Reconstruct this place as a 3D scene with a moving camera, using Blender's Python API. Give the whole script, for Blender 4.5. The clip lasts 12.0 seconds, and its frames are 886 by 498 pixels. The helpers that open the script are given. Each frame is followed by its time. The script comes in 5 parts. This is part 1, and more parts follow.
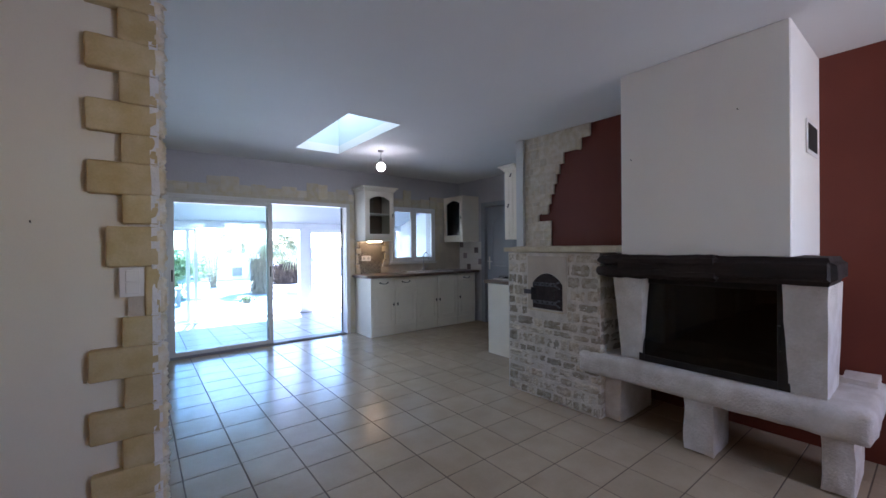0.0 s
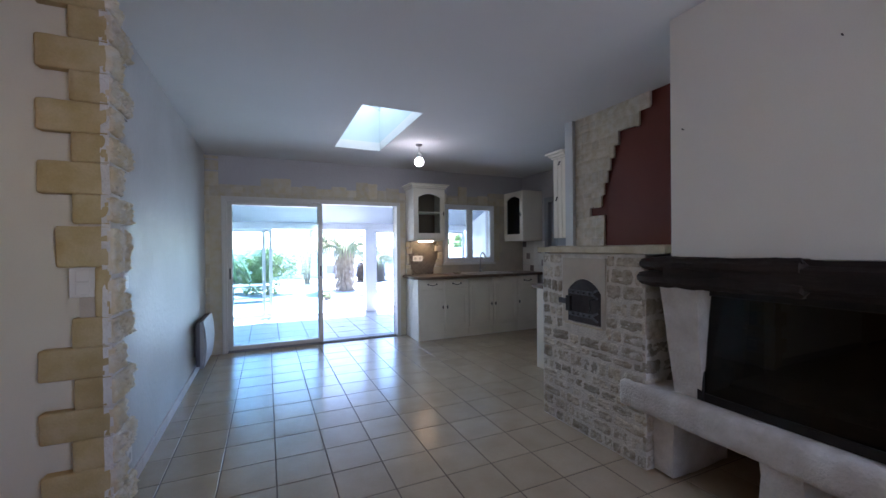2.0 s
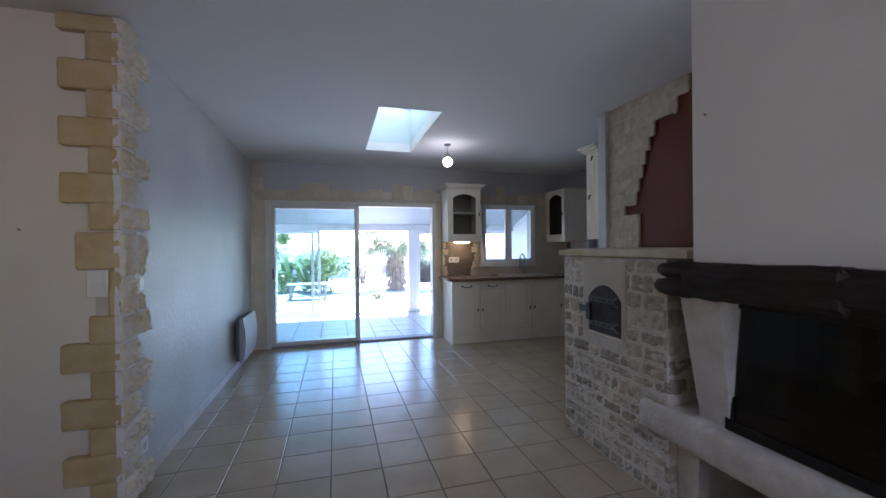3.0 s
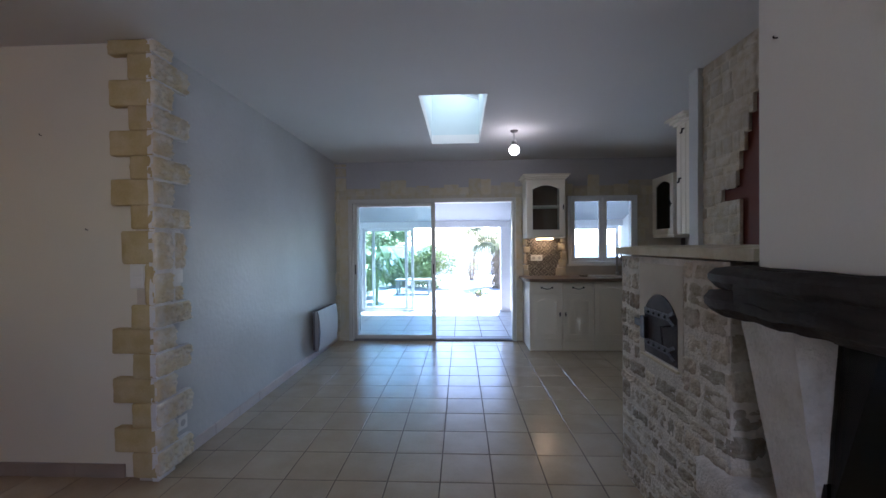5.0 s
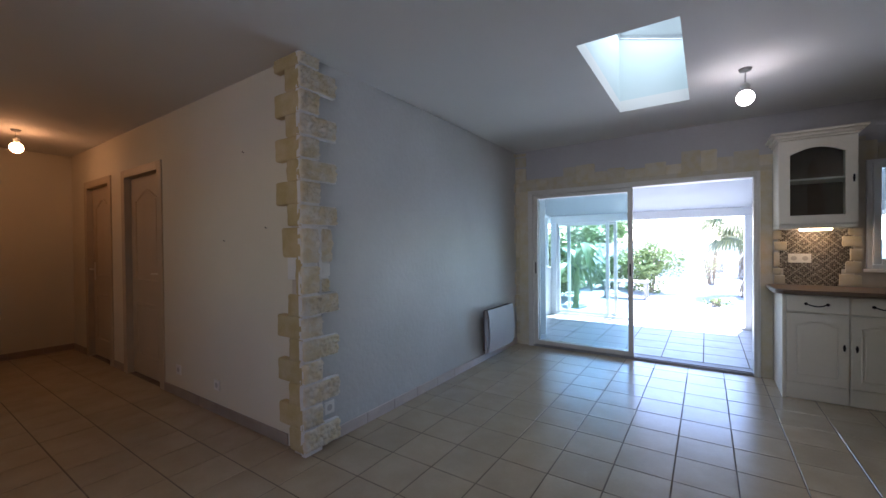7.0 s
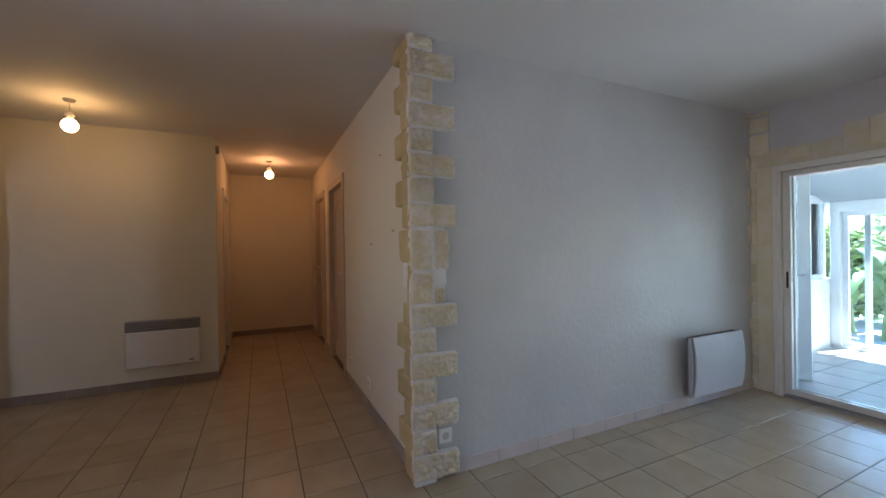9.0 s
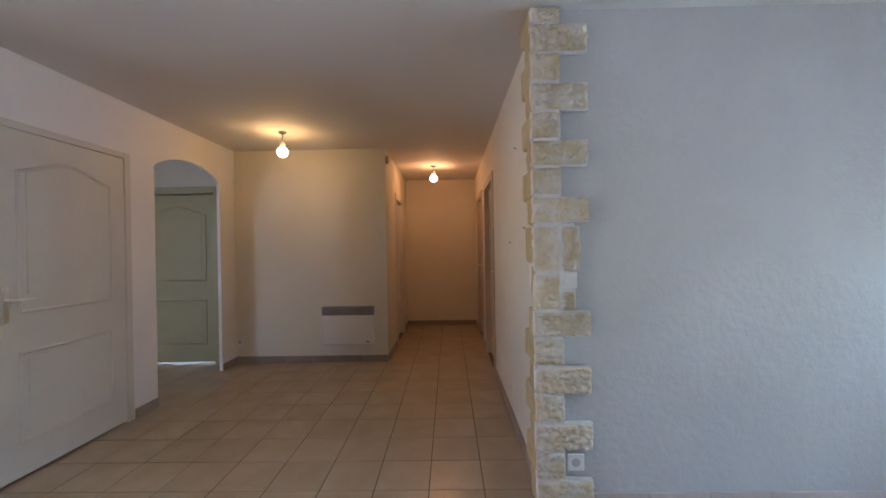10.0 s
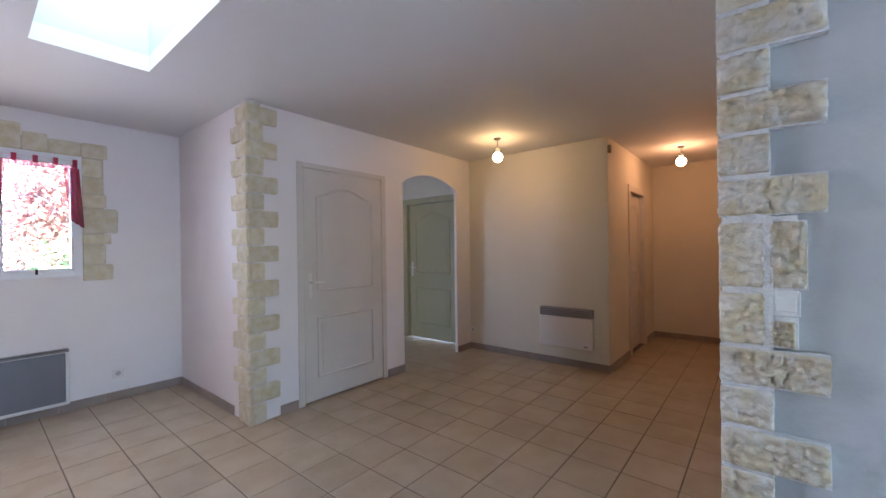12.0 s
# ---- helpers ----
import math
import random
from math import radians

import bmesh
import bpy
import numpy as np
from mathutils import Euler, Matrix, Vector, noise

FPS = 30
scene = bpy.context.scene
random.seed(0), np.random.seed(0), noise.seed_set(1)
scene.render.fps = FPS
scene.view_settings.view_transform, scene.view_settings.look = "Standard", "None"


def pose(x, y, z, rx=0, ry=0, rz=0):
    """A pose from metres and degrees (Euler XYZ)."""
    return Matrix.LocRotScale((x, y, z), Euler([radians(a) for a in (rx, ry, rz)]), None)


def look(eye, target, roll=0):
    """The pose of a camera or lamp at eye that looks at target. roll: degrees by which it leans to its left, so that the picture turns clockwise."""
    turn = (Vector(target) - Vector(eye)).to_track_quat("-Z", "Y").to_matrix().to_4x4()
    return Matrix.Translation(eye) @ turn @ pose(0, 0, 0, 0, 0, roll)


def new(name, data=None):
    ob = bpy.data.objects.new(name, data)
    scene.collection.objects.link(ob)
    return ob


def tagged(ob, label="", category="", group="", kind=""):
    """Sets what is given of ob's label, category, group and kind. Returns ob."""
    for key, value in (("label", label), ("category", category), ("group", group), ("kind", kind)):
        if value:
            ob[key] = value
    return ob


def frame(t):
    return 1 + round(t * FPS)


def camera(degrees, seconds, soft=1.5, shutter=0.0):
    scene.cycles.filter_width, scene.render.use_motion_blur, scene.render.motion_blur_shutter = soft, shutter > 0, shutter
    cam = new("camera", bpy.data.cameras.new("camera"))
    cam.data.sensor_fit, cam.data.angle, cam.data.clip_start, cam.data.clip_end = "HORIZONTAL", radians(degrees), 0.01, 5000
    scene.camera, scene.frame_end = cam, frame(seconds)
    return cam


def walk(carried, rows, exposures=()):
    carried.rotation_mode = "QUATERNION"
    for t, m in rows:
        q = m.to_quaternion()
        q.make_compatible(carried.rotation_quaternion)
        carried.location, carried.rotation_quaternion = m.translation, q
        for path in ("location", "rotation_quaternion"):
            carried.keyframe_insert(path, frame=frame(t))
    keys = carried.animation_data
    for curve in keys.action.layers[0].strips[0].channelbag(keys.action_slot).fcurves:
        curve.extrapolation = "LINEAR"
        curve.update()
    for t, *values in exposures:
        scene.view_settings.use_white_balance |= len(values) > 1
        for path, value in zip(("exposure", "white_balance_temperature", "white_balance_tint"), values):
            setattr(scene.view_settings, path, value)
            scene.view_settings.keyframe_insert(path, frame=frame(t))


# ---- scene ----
# camera and its walk
cam = camera(97.1, 12.0)
METRES, EYE, TILT, LEAN, TURN = 4.2826, 1.311, 0.0, 0.0, -38.0
ROWS = [
    (0.0, 0.0, 0.0, 0.0, -0.0, -0.27, 0.5),
    (0.5, 0.0294, 0.0284, 0.0006, 4.48, -0.17, 0.46),
    (1.0, 0.0669, 0.0542, 0.0004, 8.98, -0.19, 0.51),
    (1.5, 0.1003, 0.0792, -0.0024, 11.54, -0.19, 0.43),
    (2.0, 0.1363, 0.1089, -0.001, 13.77, -0.19, 0.52),
    (2.5, 0.1683, 0.1327, 0.0015, 17.52, -0.12, 0.49),
    (3.0, 0.2084, 0.1559, 0.003, 22.52, -0.14, 0.55),
    (5.0, 0.3057, 0.2917, 0.0021, 40.58, -0.44, 0.49),
    (5.5, 0.3113, 0.3297, -0.0017, 49.29, -0.44, 0.51),
    (6.0, 0.3071, 0.375, -0.0001, 56.99, -0.5, 0.56),
    (6.5, 0.2956, 0.4115, -0.0011, 65.01, -0.43, 0.52),
    (7.0, 0.2767, 0.4538, -0.003, 71.92, -0.52, 0.62),
    (9.0, 0.1625, 0.5862, 0.0003, 102.88, -0.11, 0.84),
    (9.5, 0.1317, 0.6119, -0.0015, 117.03, -0.06, 0.79),
    (10.0, 0.1025, 0.6365, 0.0012, 128.83, -0.1, 0.94),
    (10.5, 0.0748, 0.6588, 0.0033, 140.8, 0.02, 0.84),
    (11.0, 0.0419, 0.6834, 0.0052, 151.23, -0.03, 0.88),
    (11.5, 0.0108, 0.6936, 0.0036, 159.68, -0.05, 0.73),
    (12.0, -0.0263, 0.6952, 0.0068, 167.31, -0.09, 0.76),
]
TINT = 26
EXPOSURES = [(0.0, 0.75, 6300), (1.5, 0.66, 6350), (3.0, 0.45, 6400), (5.5, 0.18, 6600), (6.5, 0.17, 6700), (7.0, 0.29, 6850), (9.0, 0.82, 7500), (9.5, 1.11, 7250), (10.0, 1.38, 6950), (10.5, 1.53, 6600), (11.0, 1.6, 6450), (12.0, 1.63, 6300)]
walk(cam, [(t, pose(0, 0, EYE, TILT, LEAN, TURN) @ pose(METRES * x, METRES * y, METRES * z, 90 + pitch, roll, yaw)) for t, x, y, z, yaw, pitch, roll in ROWS], [(t, 3.0 + s, k, TINT) for t, s, k in EXPOSURES])

# world, sun and large lights
world = bpy.data.worlds.new("sky")
scene.world = world
world.use_nodes = True
wn = world.node_tree.nodes
sky = wn.new("ShaderNodeTexSky")
sky.sky_type, sky.sun_disc = "NISHITA", False
sky.dust_density, sky.ozone_density = 0.0, 5.0
SUN_ELEV, SUN_AZ = 64.0, 12.0          # azimuth from +y towards +x
sky.sun_elevation, sky.sun_rotation = radians(SUN_ELEV), radians(SUN_AZ)
wn["Background"].inputs[1].default_value = 0.15
world.node_tree.links.new(sky.outputs[0], wn["Background"].inputs[0])
sun = new("sun", bpy.data.lights.new("sun", "SUN"))
sun.data.energy, sun.data.angle, sun.data.color = 5.0, radians(0.5), (0.78, 0.90, 1.0)
sdir = Vector((math.sin(radians(SUN_AZ)) * math.cos(radians(SUN_ELEV)), math.cos(radians(SUN_AZ)) * math.cos(radians(SUN_ELEV)), math.sin(radians(SUN_ELEV))))
sun.matrix_world = look(sdir * 30, (0, 0, 0))


# ---------------------------------------------------------------- materials
def material(name, colour, rough=0.6, metal=0.0, var=0.12, scale=4.0, fine=60.0, bump=0.15, bump_dist=0.004, second=None,
             piece=0.0, emit=None, strength=0.0, coat=0.0, spec=0.5, stretch=None, rvar=0.08, world_space=False):
    """Base colour varied at two scales, fine relief, and a shift from piece to piece."""
    m = bpy.data.materials.new(name)
    m.use_nodes = True
    n, l = m.node_tree.nodes, m.node_tree.links
    b = n["Principled BSDF"]
    b.inputs["Metallic"].default_value, b.inputs["Specular IOR Level"].default_value = metal, spec
    b.inputs["Coat Weight"].default_value = coat
    tc = n.new("ShaderNodeTexCoord")
    src = tc.outputs["Object"]
    if stretch:
        mp = n.new("ShaderNodeMapping")
        mp.inputs["Scale"].default_value = stretch
        l.new(src, mp.inputs["Vector"])
        src = mp.outputs["Vector"]
    if world_space:
        src = n.new("ShaderNodeNewGeometry").outputs["Position"]
    if piece:
        oi = n.new("ShaderNodeObjectInfo")
    if piece and not world_space:
        ad = n.new("ShaderNodeVectorMath")
        ad.operation = "MULTIPLY_ADD"
        cb = n.new("ShaderNodeCombineXYZ")
        for i in range(3):
            l.new(oi.outputs["Random"], cb.inputs[i])
        ad.inputs[1].default_value = (37.0, 53.0, 71.0)
        l.new(cb.outputs[0], ad.inputs[0])
        l.new(src, ad.inputs[2])
        src = ad.outputs[0]
    big, small = n.new("ShaderNodeTexNoise"), n.new("ShaderNodeTexNoise")
    big.inputs["Scale"].default_value, small.inputs["Scale"].default_value = scale, fine
    big.inputs["Detail"].default_value, small.inputs["Detail"].default_value = 5.0, 4.0
    l.new(src, big.inputs["Vector"])
    l.new(src, small.inputs["Vector"])
    mix = n.new("ShaderNodeMix")
    mix.data_type = "RGBA"
    ramp = n.new("ShaderNodeMapRange")
    ramp.inputs["From Min"].default_value, ramp.inputs["From Max"].default_value = 0.35, 0.65
    l.new(big.outputs["Fac"], ramp.inputs["Value"])
    c = Vector(colour)
    a2 = Vector(second) if second else c * (1 - var)
    mix.inputs["A"].default_value, mix.inputs["B"].default_value = (*c, 1), (*a2, 1)
    l.new(ramp.outputs[0], mix.inputs["Factor"])
    hsv = n.new("ShaderNodeHueSaturation")
    l.new(mix.outputs["Result"], hsv.inputs["Color"])
    val = n.new("ShaderNodeMapRange")
    val.inputs["To Min"].default_value, val.inputs["To Max"].default_value = 1 - var * 0.5, 1 + var * 0.5
    l.new(small.outputs["Fac"], val.inputs["Value"])
    out = val.outputs[0]
    if piece:
        pr = n.new("ShaderNodeMapRange")
        pr.inputs["To Min"].default_value, pr.inputs["To Max"].default_value = 1 - piece, 1 + piece
        l.new(oi.outputs["Random"], pr.inputs["Value"])
        mu = n.new("ShaderNodeMath")
        mu.operation = "MULTIPLY"
        l.new(out, mu.inputs[0])
        l.new(pr.outputs[0], mu.inputs[1])
        out = mu.outputs[0]
    l.new(out, hsv.inputs["Value"])
    l.new(hsv.outputs[0], b.inputs["Base Color"])
    rr = n.new("ShaderNodeMapRange")
    rr.inputs["To Min"].default_value, rr.inputs["To Max"].default_value = max(rough - rvar, 0.02), min(rough + rvar, 1)
    l.new(big.outputs["Fac"], rr.inputs["Value"])
    l.new(rr.outputs[0], b.inputs["Roughness"])
    if bump:
        bp = n.new("ShaderNodeBump")
        bp.inputs["Strength"].default_value, bp.inputs["Distance"].default_value = bump, bump_dist
        l.new(small.outputs["Fac"], bp.inputs["Height"])
        l.new(bp.outputs[0], b.inputs["Normal"])
    if emit:
        b.inputs["Emission Color"].default_value, b.inputs["Emission Strength"].default_value = (*emit, 1), strength
    return m


def glass_material(name, colour=(1, 1, 1), rough=0.0):
    """A thin pane: mostly clear, with a Fresnel gloss."""
    m = bpy.data.materials.new(name)
    m.use_nodes = True
    n, l = m.node_tree.nodes, m.node_tree.links
    n.remove(n["Principled BSDF"])
    tr, gl, mx, fr = (n.new("ShaderNode" + k) for k in ("BsdfTransparent", "BsdfGlossy", "MixShader", "Fresnel"))
    tr.inputs[0].default_value = (*colour, 1)
    gl.inputs["Roughness"].default_value = rough
    fr.inputs[0].default_value = 1.45
    l.new(fr.outputs[0], mx.inputs[0])
    l.new(tr.outputs[0], mx.inputs[1])
    l.new(gl.outputs[0], mx.inputs[2])
    l.new(mx.outputs[0], n["Material Output"].inputs[0])
    return m


HALL_WALL = material("cream_hall_wall_paint", (0.745, 0.70, 0.585), 0.7, var=0.06, scale=1.2, fine=140, bump=0.3, bump_dist=0.002)
HOOD_PAINT = material("off_white_hood_plaster", (0.86, 0.825, 0.765), 0.7, var=0.05, scale=1.5, fine=120, bump=0.3, bump_dist=0.002)
WHITE_WALL = material("white_wall_paint", (0.85, 0.815, 0.80), 0.7, var=0.05, scale=1.5, fine=140, bump=0.3, bump_dist=0.002)
GREY_WALL = material("grey_textured_wall_paint", (0.49, 0.48, 0.495), 0.5, var=0.06, scale=2.0, fine=38, bump=0.5, bump_dist=0.008)
PALE_GREY_WALL = material("pale_grey_textured_wall_paint", (0.54, 0.545, 0.54), 0.45, var=0.07, scale=2.0, fine=30, bump=0.68, bump_dist=0.006)
RED_WALL = material("dark_red_wall_paint", (0.145, 0.024, 0.011), 0.6, var=0.12, scale=2.0, fine=120, bump=0.2, bump_dist=0.002)
CEILING = material("white_ceiling_paint", (0.72, 0.705, 0.69), 0.75, var=0.03, scale=1.2, fine=160, bump=0.12, bump_dist=0.001)
TILE = material("beige_floor_tile", (0.395, 0.314, 0.22), 0.22, var=0.14, scale=5.0, fine=60, bump=0.05, bump_dist=0.002, second=(0.445, 0.36, 0.26), piece=0.05, rvar=0.03, spec=0.6)
GROUT = material("brown_grout", (0.14, 0.102, 0.074), 0.9, var=0.35, scale=7, fine=200, bump=0.4)
SKIRT = material("taupe_skirting_tile", (0.33, 0.27, 0.23), 0.4, var=0.15, scale=5, fine=90, bump=0.08)
PINK_SKIRT = material("pale_skirting_tile", (0.58, 0.50, 0.47), 0.35, var=0.12, scale=5, fine=90, bump=0.08)
STONE_YELLOW = material("yellow_cast_stone", (0.49, 0.375, 0.18), 0.9, var=0.22, scale=9, fine=110, bump=0.4, bump_dist=0.004, second=(0.57, 0.46, 0.27), piece=0.07, world_space=True)
STONE_PALE = material("pale_split_stone", (0.765, 0.725, 0.645), 0.9, var=0.14, scale=13, fine=95, bump=0.7, bump_dist=0.006, second=(0.71, 0.605, 0.41), piece=0.06, world_space=True)
STONE_GREY = material("tan_rubble_stone", (0.39, 0.33, 0.25), 0.92, var=0.35, scale=20, fine=80, bump=0.9, bump_dist=0.007, second=(0.58, 0.53, 0.45), piece=0.32, world_space=True)
STONE_CREAM = material("cream_stone", (0.69, 0.62, 0.48), 0.92, var=0.2, scale=10, fine=60, bump=0.8, bump_dist=0.005, second=(0.58, 0.49, 0.34), piece=0.08)
MORTAR = material("pale_lime_mortar", (0.77, 0.72, 0.65), 0.95, var=0.2, scale=14, fine=80, bump=0.9, bump_dist=0.008)
PLASTER = material("cream_render", (0.60, 0.53, 0.44), 0.9, var=0.12, scale=6, fine=110, bump=0.5, bump_dist=0.003)
WHITE_STONE = material("whitewashed_stone", (0.70, 0.66, 0.62), 0.85, var=0.2, scale=9, fine=70, bump=1.0, bump_dist=0.007, second=(0.58, 0.53, 0.48))
PVC = material("white_pvc", (0.82, 0.83, 0.85), 0.3, var=0.03, scale=2, fine=60, bump=0.0)
# Sliding door frames stand against daylight; their shade is in this colour.
ALU = material("backlit_white_aluminium", (0.66, 0.64, 0.605), 0.4, var=0.05, scale=2, fine=60, bump=0.0)
CAB_WHITE = material("cream_lacquered_cabinet", (0.87, 0.81, 0.69), 0.38, var=0.06, scale=3, fine=60, bump=0.04)
DOOR_WHITE = material("white_painted_door", (0.66, 0.625, 0.565), 0.45, var=0.05, scale=3, fine=90, bump=0.06)
WORKTOP = material("brown_wood_worktop", (0.145, 0.10, 0.07), 0.35, var=0.3, scale=4, fine=50, bump=0.1, second=(0.20, 0.142, 0.10), stretch=(0.3, 2.5, 2.5))
BEAM = material("charred_dark_beam", (0.03, 0.021, 0.019), 0.7, var=0.5, scale=5, fine=30, bump=0.6, bump_dist=0.006, stretch=(3, 0.5, 3), spec=0.3)
BLACK_IRON = material("black_iron", (0.03, 0.028, 0.028), 0.45, metal=0.6, var=0.3, scale=8, fine=70, bump=0.3)
SOOT = material("sooty_firebrick", (0.02, 0.017, 0.016), 0.8, var=0.5, scale=6, fine=40, bump=0.5)
STEEL = material("brushed_steel", (0.55, 0.55, 0.55), 0.3, metal=1.0, var=0.1, scale=4, fine=90, bump=0.0)
BRASS = material("aged_brass", (0.80, 0.77, 0.70), 0.35, metal=0.6, var=0.2, bump=0.0)
WHITE_PLASTIC = material("white_plastic", (0.78, 0.77, 0.74), 0.35, var=0.03, bump=0.0)
GREY_METAL = material("grey_grille", (0.27, 0.26, 0.26), 0.5, var=0.1, bump=0.0)
OUTLET = material("pale_grey_outlet", (0.50, 0.49, 0.48), 0.4, var=0.05, bump=0.0)
DARK = material("painted_recess_shade", (0.02, 0.02, 0.02), 0.7, var=0.2, bump=0.0)
RADIATOR = material("pale_grey_radiator", (0.42, 0.43, 0.46), 0.5, var=0.04, bump=0.0)
GLASS = glass_material("clear_glass", (0.90, 0.955, 0.965))
DOOR_GLASS = glass_material("blue_green_door_glass", (0.89, 0.955, 0.955))

GRAVEL = material("pale_gravel_terrace", (0.45, 0.45, 0.45), 0.95, var=0.25, scale=0.8, fine=30, bump=0.6, bump_dist=0.01, second=(0.39, 0.39, 0.375))
DARK_BARK = material("dark_palm_fibre", (0.05, 0.035, 0.028), 0.95, var=0.5, scale=6, fine=40, bump=0.9, bump_dist=0.02, second=(0.09, 0.065, 0.05))
LEAF = material("green_leaf", (0.17, 0.25, 0.09), 0.5, var=0.5, scale=1.5, fine=20, bump=0.0, second=(0.30, 0.37, 0.16))
LEAF_PALM = material("palm_frond", (0.10, 0.13, 0.06), 0.5, var=0.4, scale=3, fine=30, bump=0.0, second=(0.22, 0.22, 0.10))
LEAF_BIG = material("banana_leaf", (0.07, 0.13, 0.04), 0.4, var=0.4, scale=3, fine=30, bump=0.1, second=(0.13, 0.21, 0.06))
LEAF_RED = material("reddish_leaf", (0.42, 0.14, 0.12), 0.5, var=0.3, scale=2.0, fine=20, bump=0.0, second=(0.52, 0.32, 0.19))
BARK = material("shaggy_palm_bark", (0.20, 0.15, 0.11), 0.95, var=0.5, scale=6, fine=40, bump=0.9, bump_dist=0.02, second=(0.32, 0.26, 0.19))
VTILE = material("veranda_floor_tile", (0.41, 0.41, 0.41), 0.35, var=0.14, scale=6, fine=80, bump=0.05, spec=0.3)
DOOR_GREEN = material("olive_painted_door", (0.46, 0.42, 0.24), 0.45, var=0.05, scale=3, fine=90, bump=0.06)
GREY_DOOR = material("blue_grey_door", (0.30, 0.33, 0.37), 0.45, var=0.05, scale=3, fine=90, bump=0.06)
HEATER_GREY = material("dark_grey_heater_front", (0.16, 0.165, 0.19), 0.4, var=0.06, bump=0.0)
CREAM_TRIM = material("cream_painted_stone", (0.60, 0.55, 0.46), 0.9, var=0.15, scale=12, fine=100, bump=0.4, second=(0.58, 0.50, 0.34), piece=0.10, world_space=True)
FIRE_GLASS = glass_material("smoked_fire_glass", (0.25, 0.22, 0.2))
BULB_COOL = material("cool_lit_globe", (0.9, 0.9, 0.9), 0.4, var=0.0, bump=0.0, emit=(0.90, 0.95, 1.0), strength=3.2)
BULB_WARM = material("warm_lit_globe", (0.9, 0.85, 0.75), 0.4, var=0.0, bump=0.0, emit=(1.0, 0.66, 0.28), strength=3.1)
BULB_AMBER = material("amber_lit_globe", (0.9, 0.85, 0.75), 0.4, var=0.0, bump=0.0, emit=(1.0, 0.52, 0.24), strength=3.9)
STRIP = material("warm_strip_light", (0.9, 0.85, 0.75), 0.4, var=0.0, bump=0.0, emit=(1.0, 0.78, 0.50), strength=1.9)
DAYGAP = material("sunlit_room_floor", (0.60, 0.52, 0.40), 0.6, var=0.05, bump=0.0)
CERAMIC = material("white_ceramic", (0.80, 0.79, 0.76), 0.15, var=0.03, bump=0.0)
PLUM = material("plum_wall_tile", (0.30, 0.26, 0.27), 0.2, var=0.15, bump=0.0, piece=0.3)


def island_material(name, colours, rough):
    """Colour by loose island: for small mosaic pieces."""
    m = bpy.data.materials.new(name)
    m.use_nodes = True
    n, l = m.node_tree.nodes, m.node_tree.links
    g, r = n.new("ShaderNodeNewGeometry"), n.new("ShaderNodeValToRGB")
    r.color_ramp.interpolation = "CONSTANT"
    while len(r.color_ramp.elements) < len(colours):
        r.color_ramp.elements.new(0.5)
    for i, c in enumerate(colours):
        r.color_ramp.elements[i].position, r.color_ramp.elements[i].color = i / len(colours), (*c, 1)
    l.new(g.outputs["Random Per Island"], r.inputs[0])
    l.new(r.outputs[0], n["Principled BSDF"].inputs["Base Color"])
    n["Principled BSDF"].inputs["Roughness"].default_value = rough
    return m


MOSAIC = island_material("brown_glass_mosaic", [(0.07, 0.05, 0.04), (0.10, 0.075, 0.055), (0.05, 0.04, 0.035), (0.14, 0.11, 0.08), (0.20, 0.17, 0.13)], 0.2)
MOSAIC_PALE = island_material("beige_stone_mosaic", [(0.44, 0.40, 0.32), (0.52, 0.48, 0.40), (0.36, 0.32, 0.25)], 0.3)
STONE_OCHRE = material("ochre_cast_stone", (0.68, 0.63, 0.50), 0.9, var=0.2, scale=16, fine=110, bump=0.7, bump_dist=0.004, second=(0.60, 0.52, 0.33), piece=0.08, world_space=True)
GRILLE_DARK = material("dark_grille_slot", (0.10, 0.10, 0.10), 0.6, var=0.1, bump=0.0)


def voile_material(name, colour):
    """Thin cloth that lets half of the light through."""
    m = bpy.data.materials.new(name)
    m.use_nodes = True
    n, l = m.node_tree.nodes, m.node_tree.links
    b = n["Principled BSDF"]
    b.inputs["Base Color"].default_value, b.inputs["Roughness"].default_value = (*colour, 1), 0.9
    t, x, w = n.new("ShaderNodeBsdfTranslucent"), n.new("ShaderNodeMixShader"), n.new("ShaderNodeTexNoise")
    t.inputs[0].default_value = (*colour, 1)
    w.inputs["Scale"].default_value = 180.0
    l.new(w.outputs["Fac"], x.inputs[0])
    l.new(b.outputs[0], x.inputs[1])
    l.new(t.outputs[0], x.inputs[2])
    s, f = n.new("ShaderNodeMixShader"), n.new("ShaderNodeBsdfTransparent")
    s.inputs[0].default_value = 0.28
    l.new(x.outputs[0], s.inputs[1])
    l.new(f.outputs[0], s.inputs[2])
    l.new(s.outputs[0], n["Material Output"].inputs[0])
    return m


CURTAIN = voile_material("crimson_voile", (0.55, 0.05, 0.11))
IRON_GREY = material("worn_grey_iron", (0.05, 0.05, 0.058), 0.55, metal=0.2, var=0.6, scale=45, fine=120, bump=0.4, second=(0.12, 0.12, 0.135))
CLAD_STONE = material("whitewashed_facing_stone", (0.66, 0.61, 0.53), 0.92, var=0.2, scale=16, fine=100, bump=0.8, bump_dist=0.005, second=(0.57, 0.49, 0.36), piece=0.10, world_space=True)
BROWN_BACK = material("brown_cabinet_back", (0.17, 0.11, 0.07), 0.5, var=0.15, bump=0.05)
ASH = material("pale_ash_and_brick", (0.34, 0.29, 0.23), 0.95, var=0.4, scale=14, fine=80, bump=0.8)

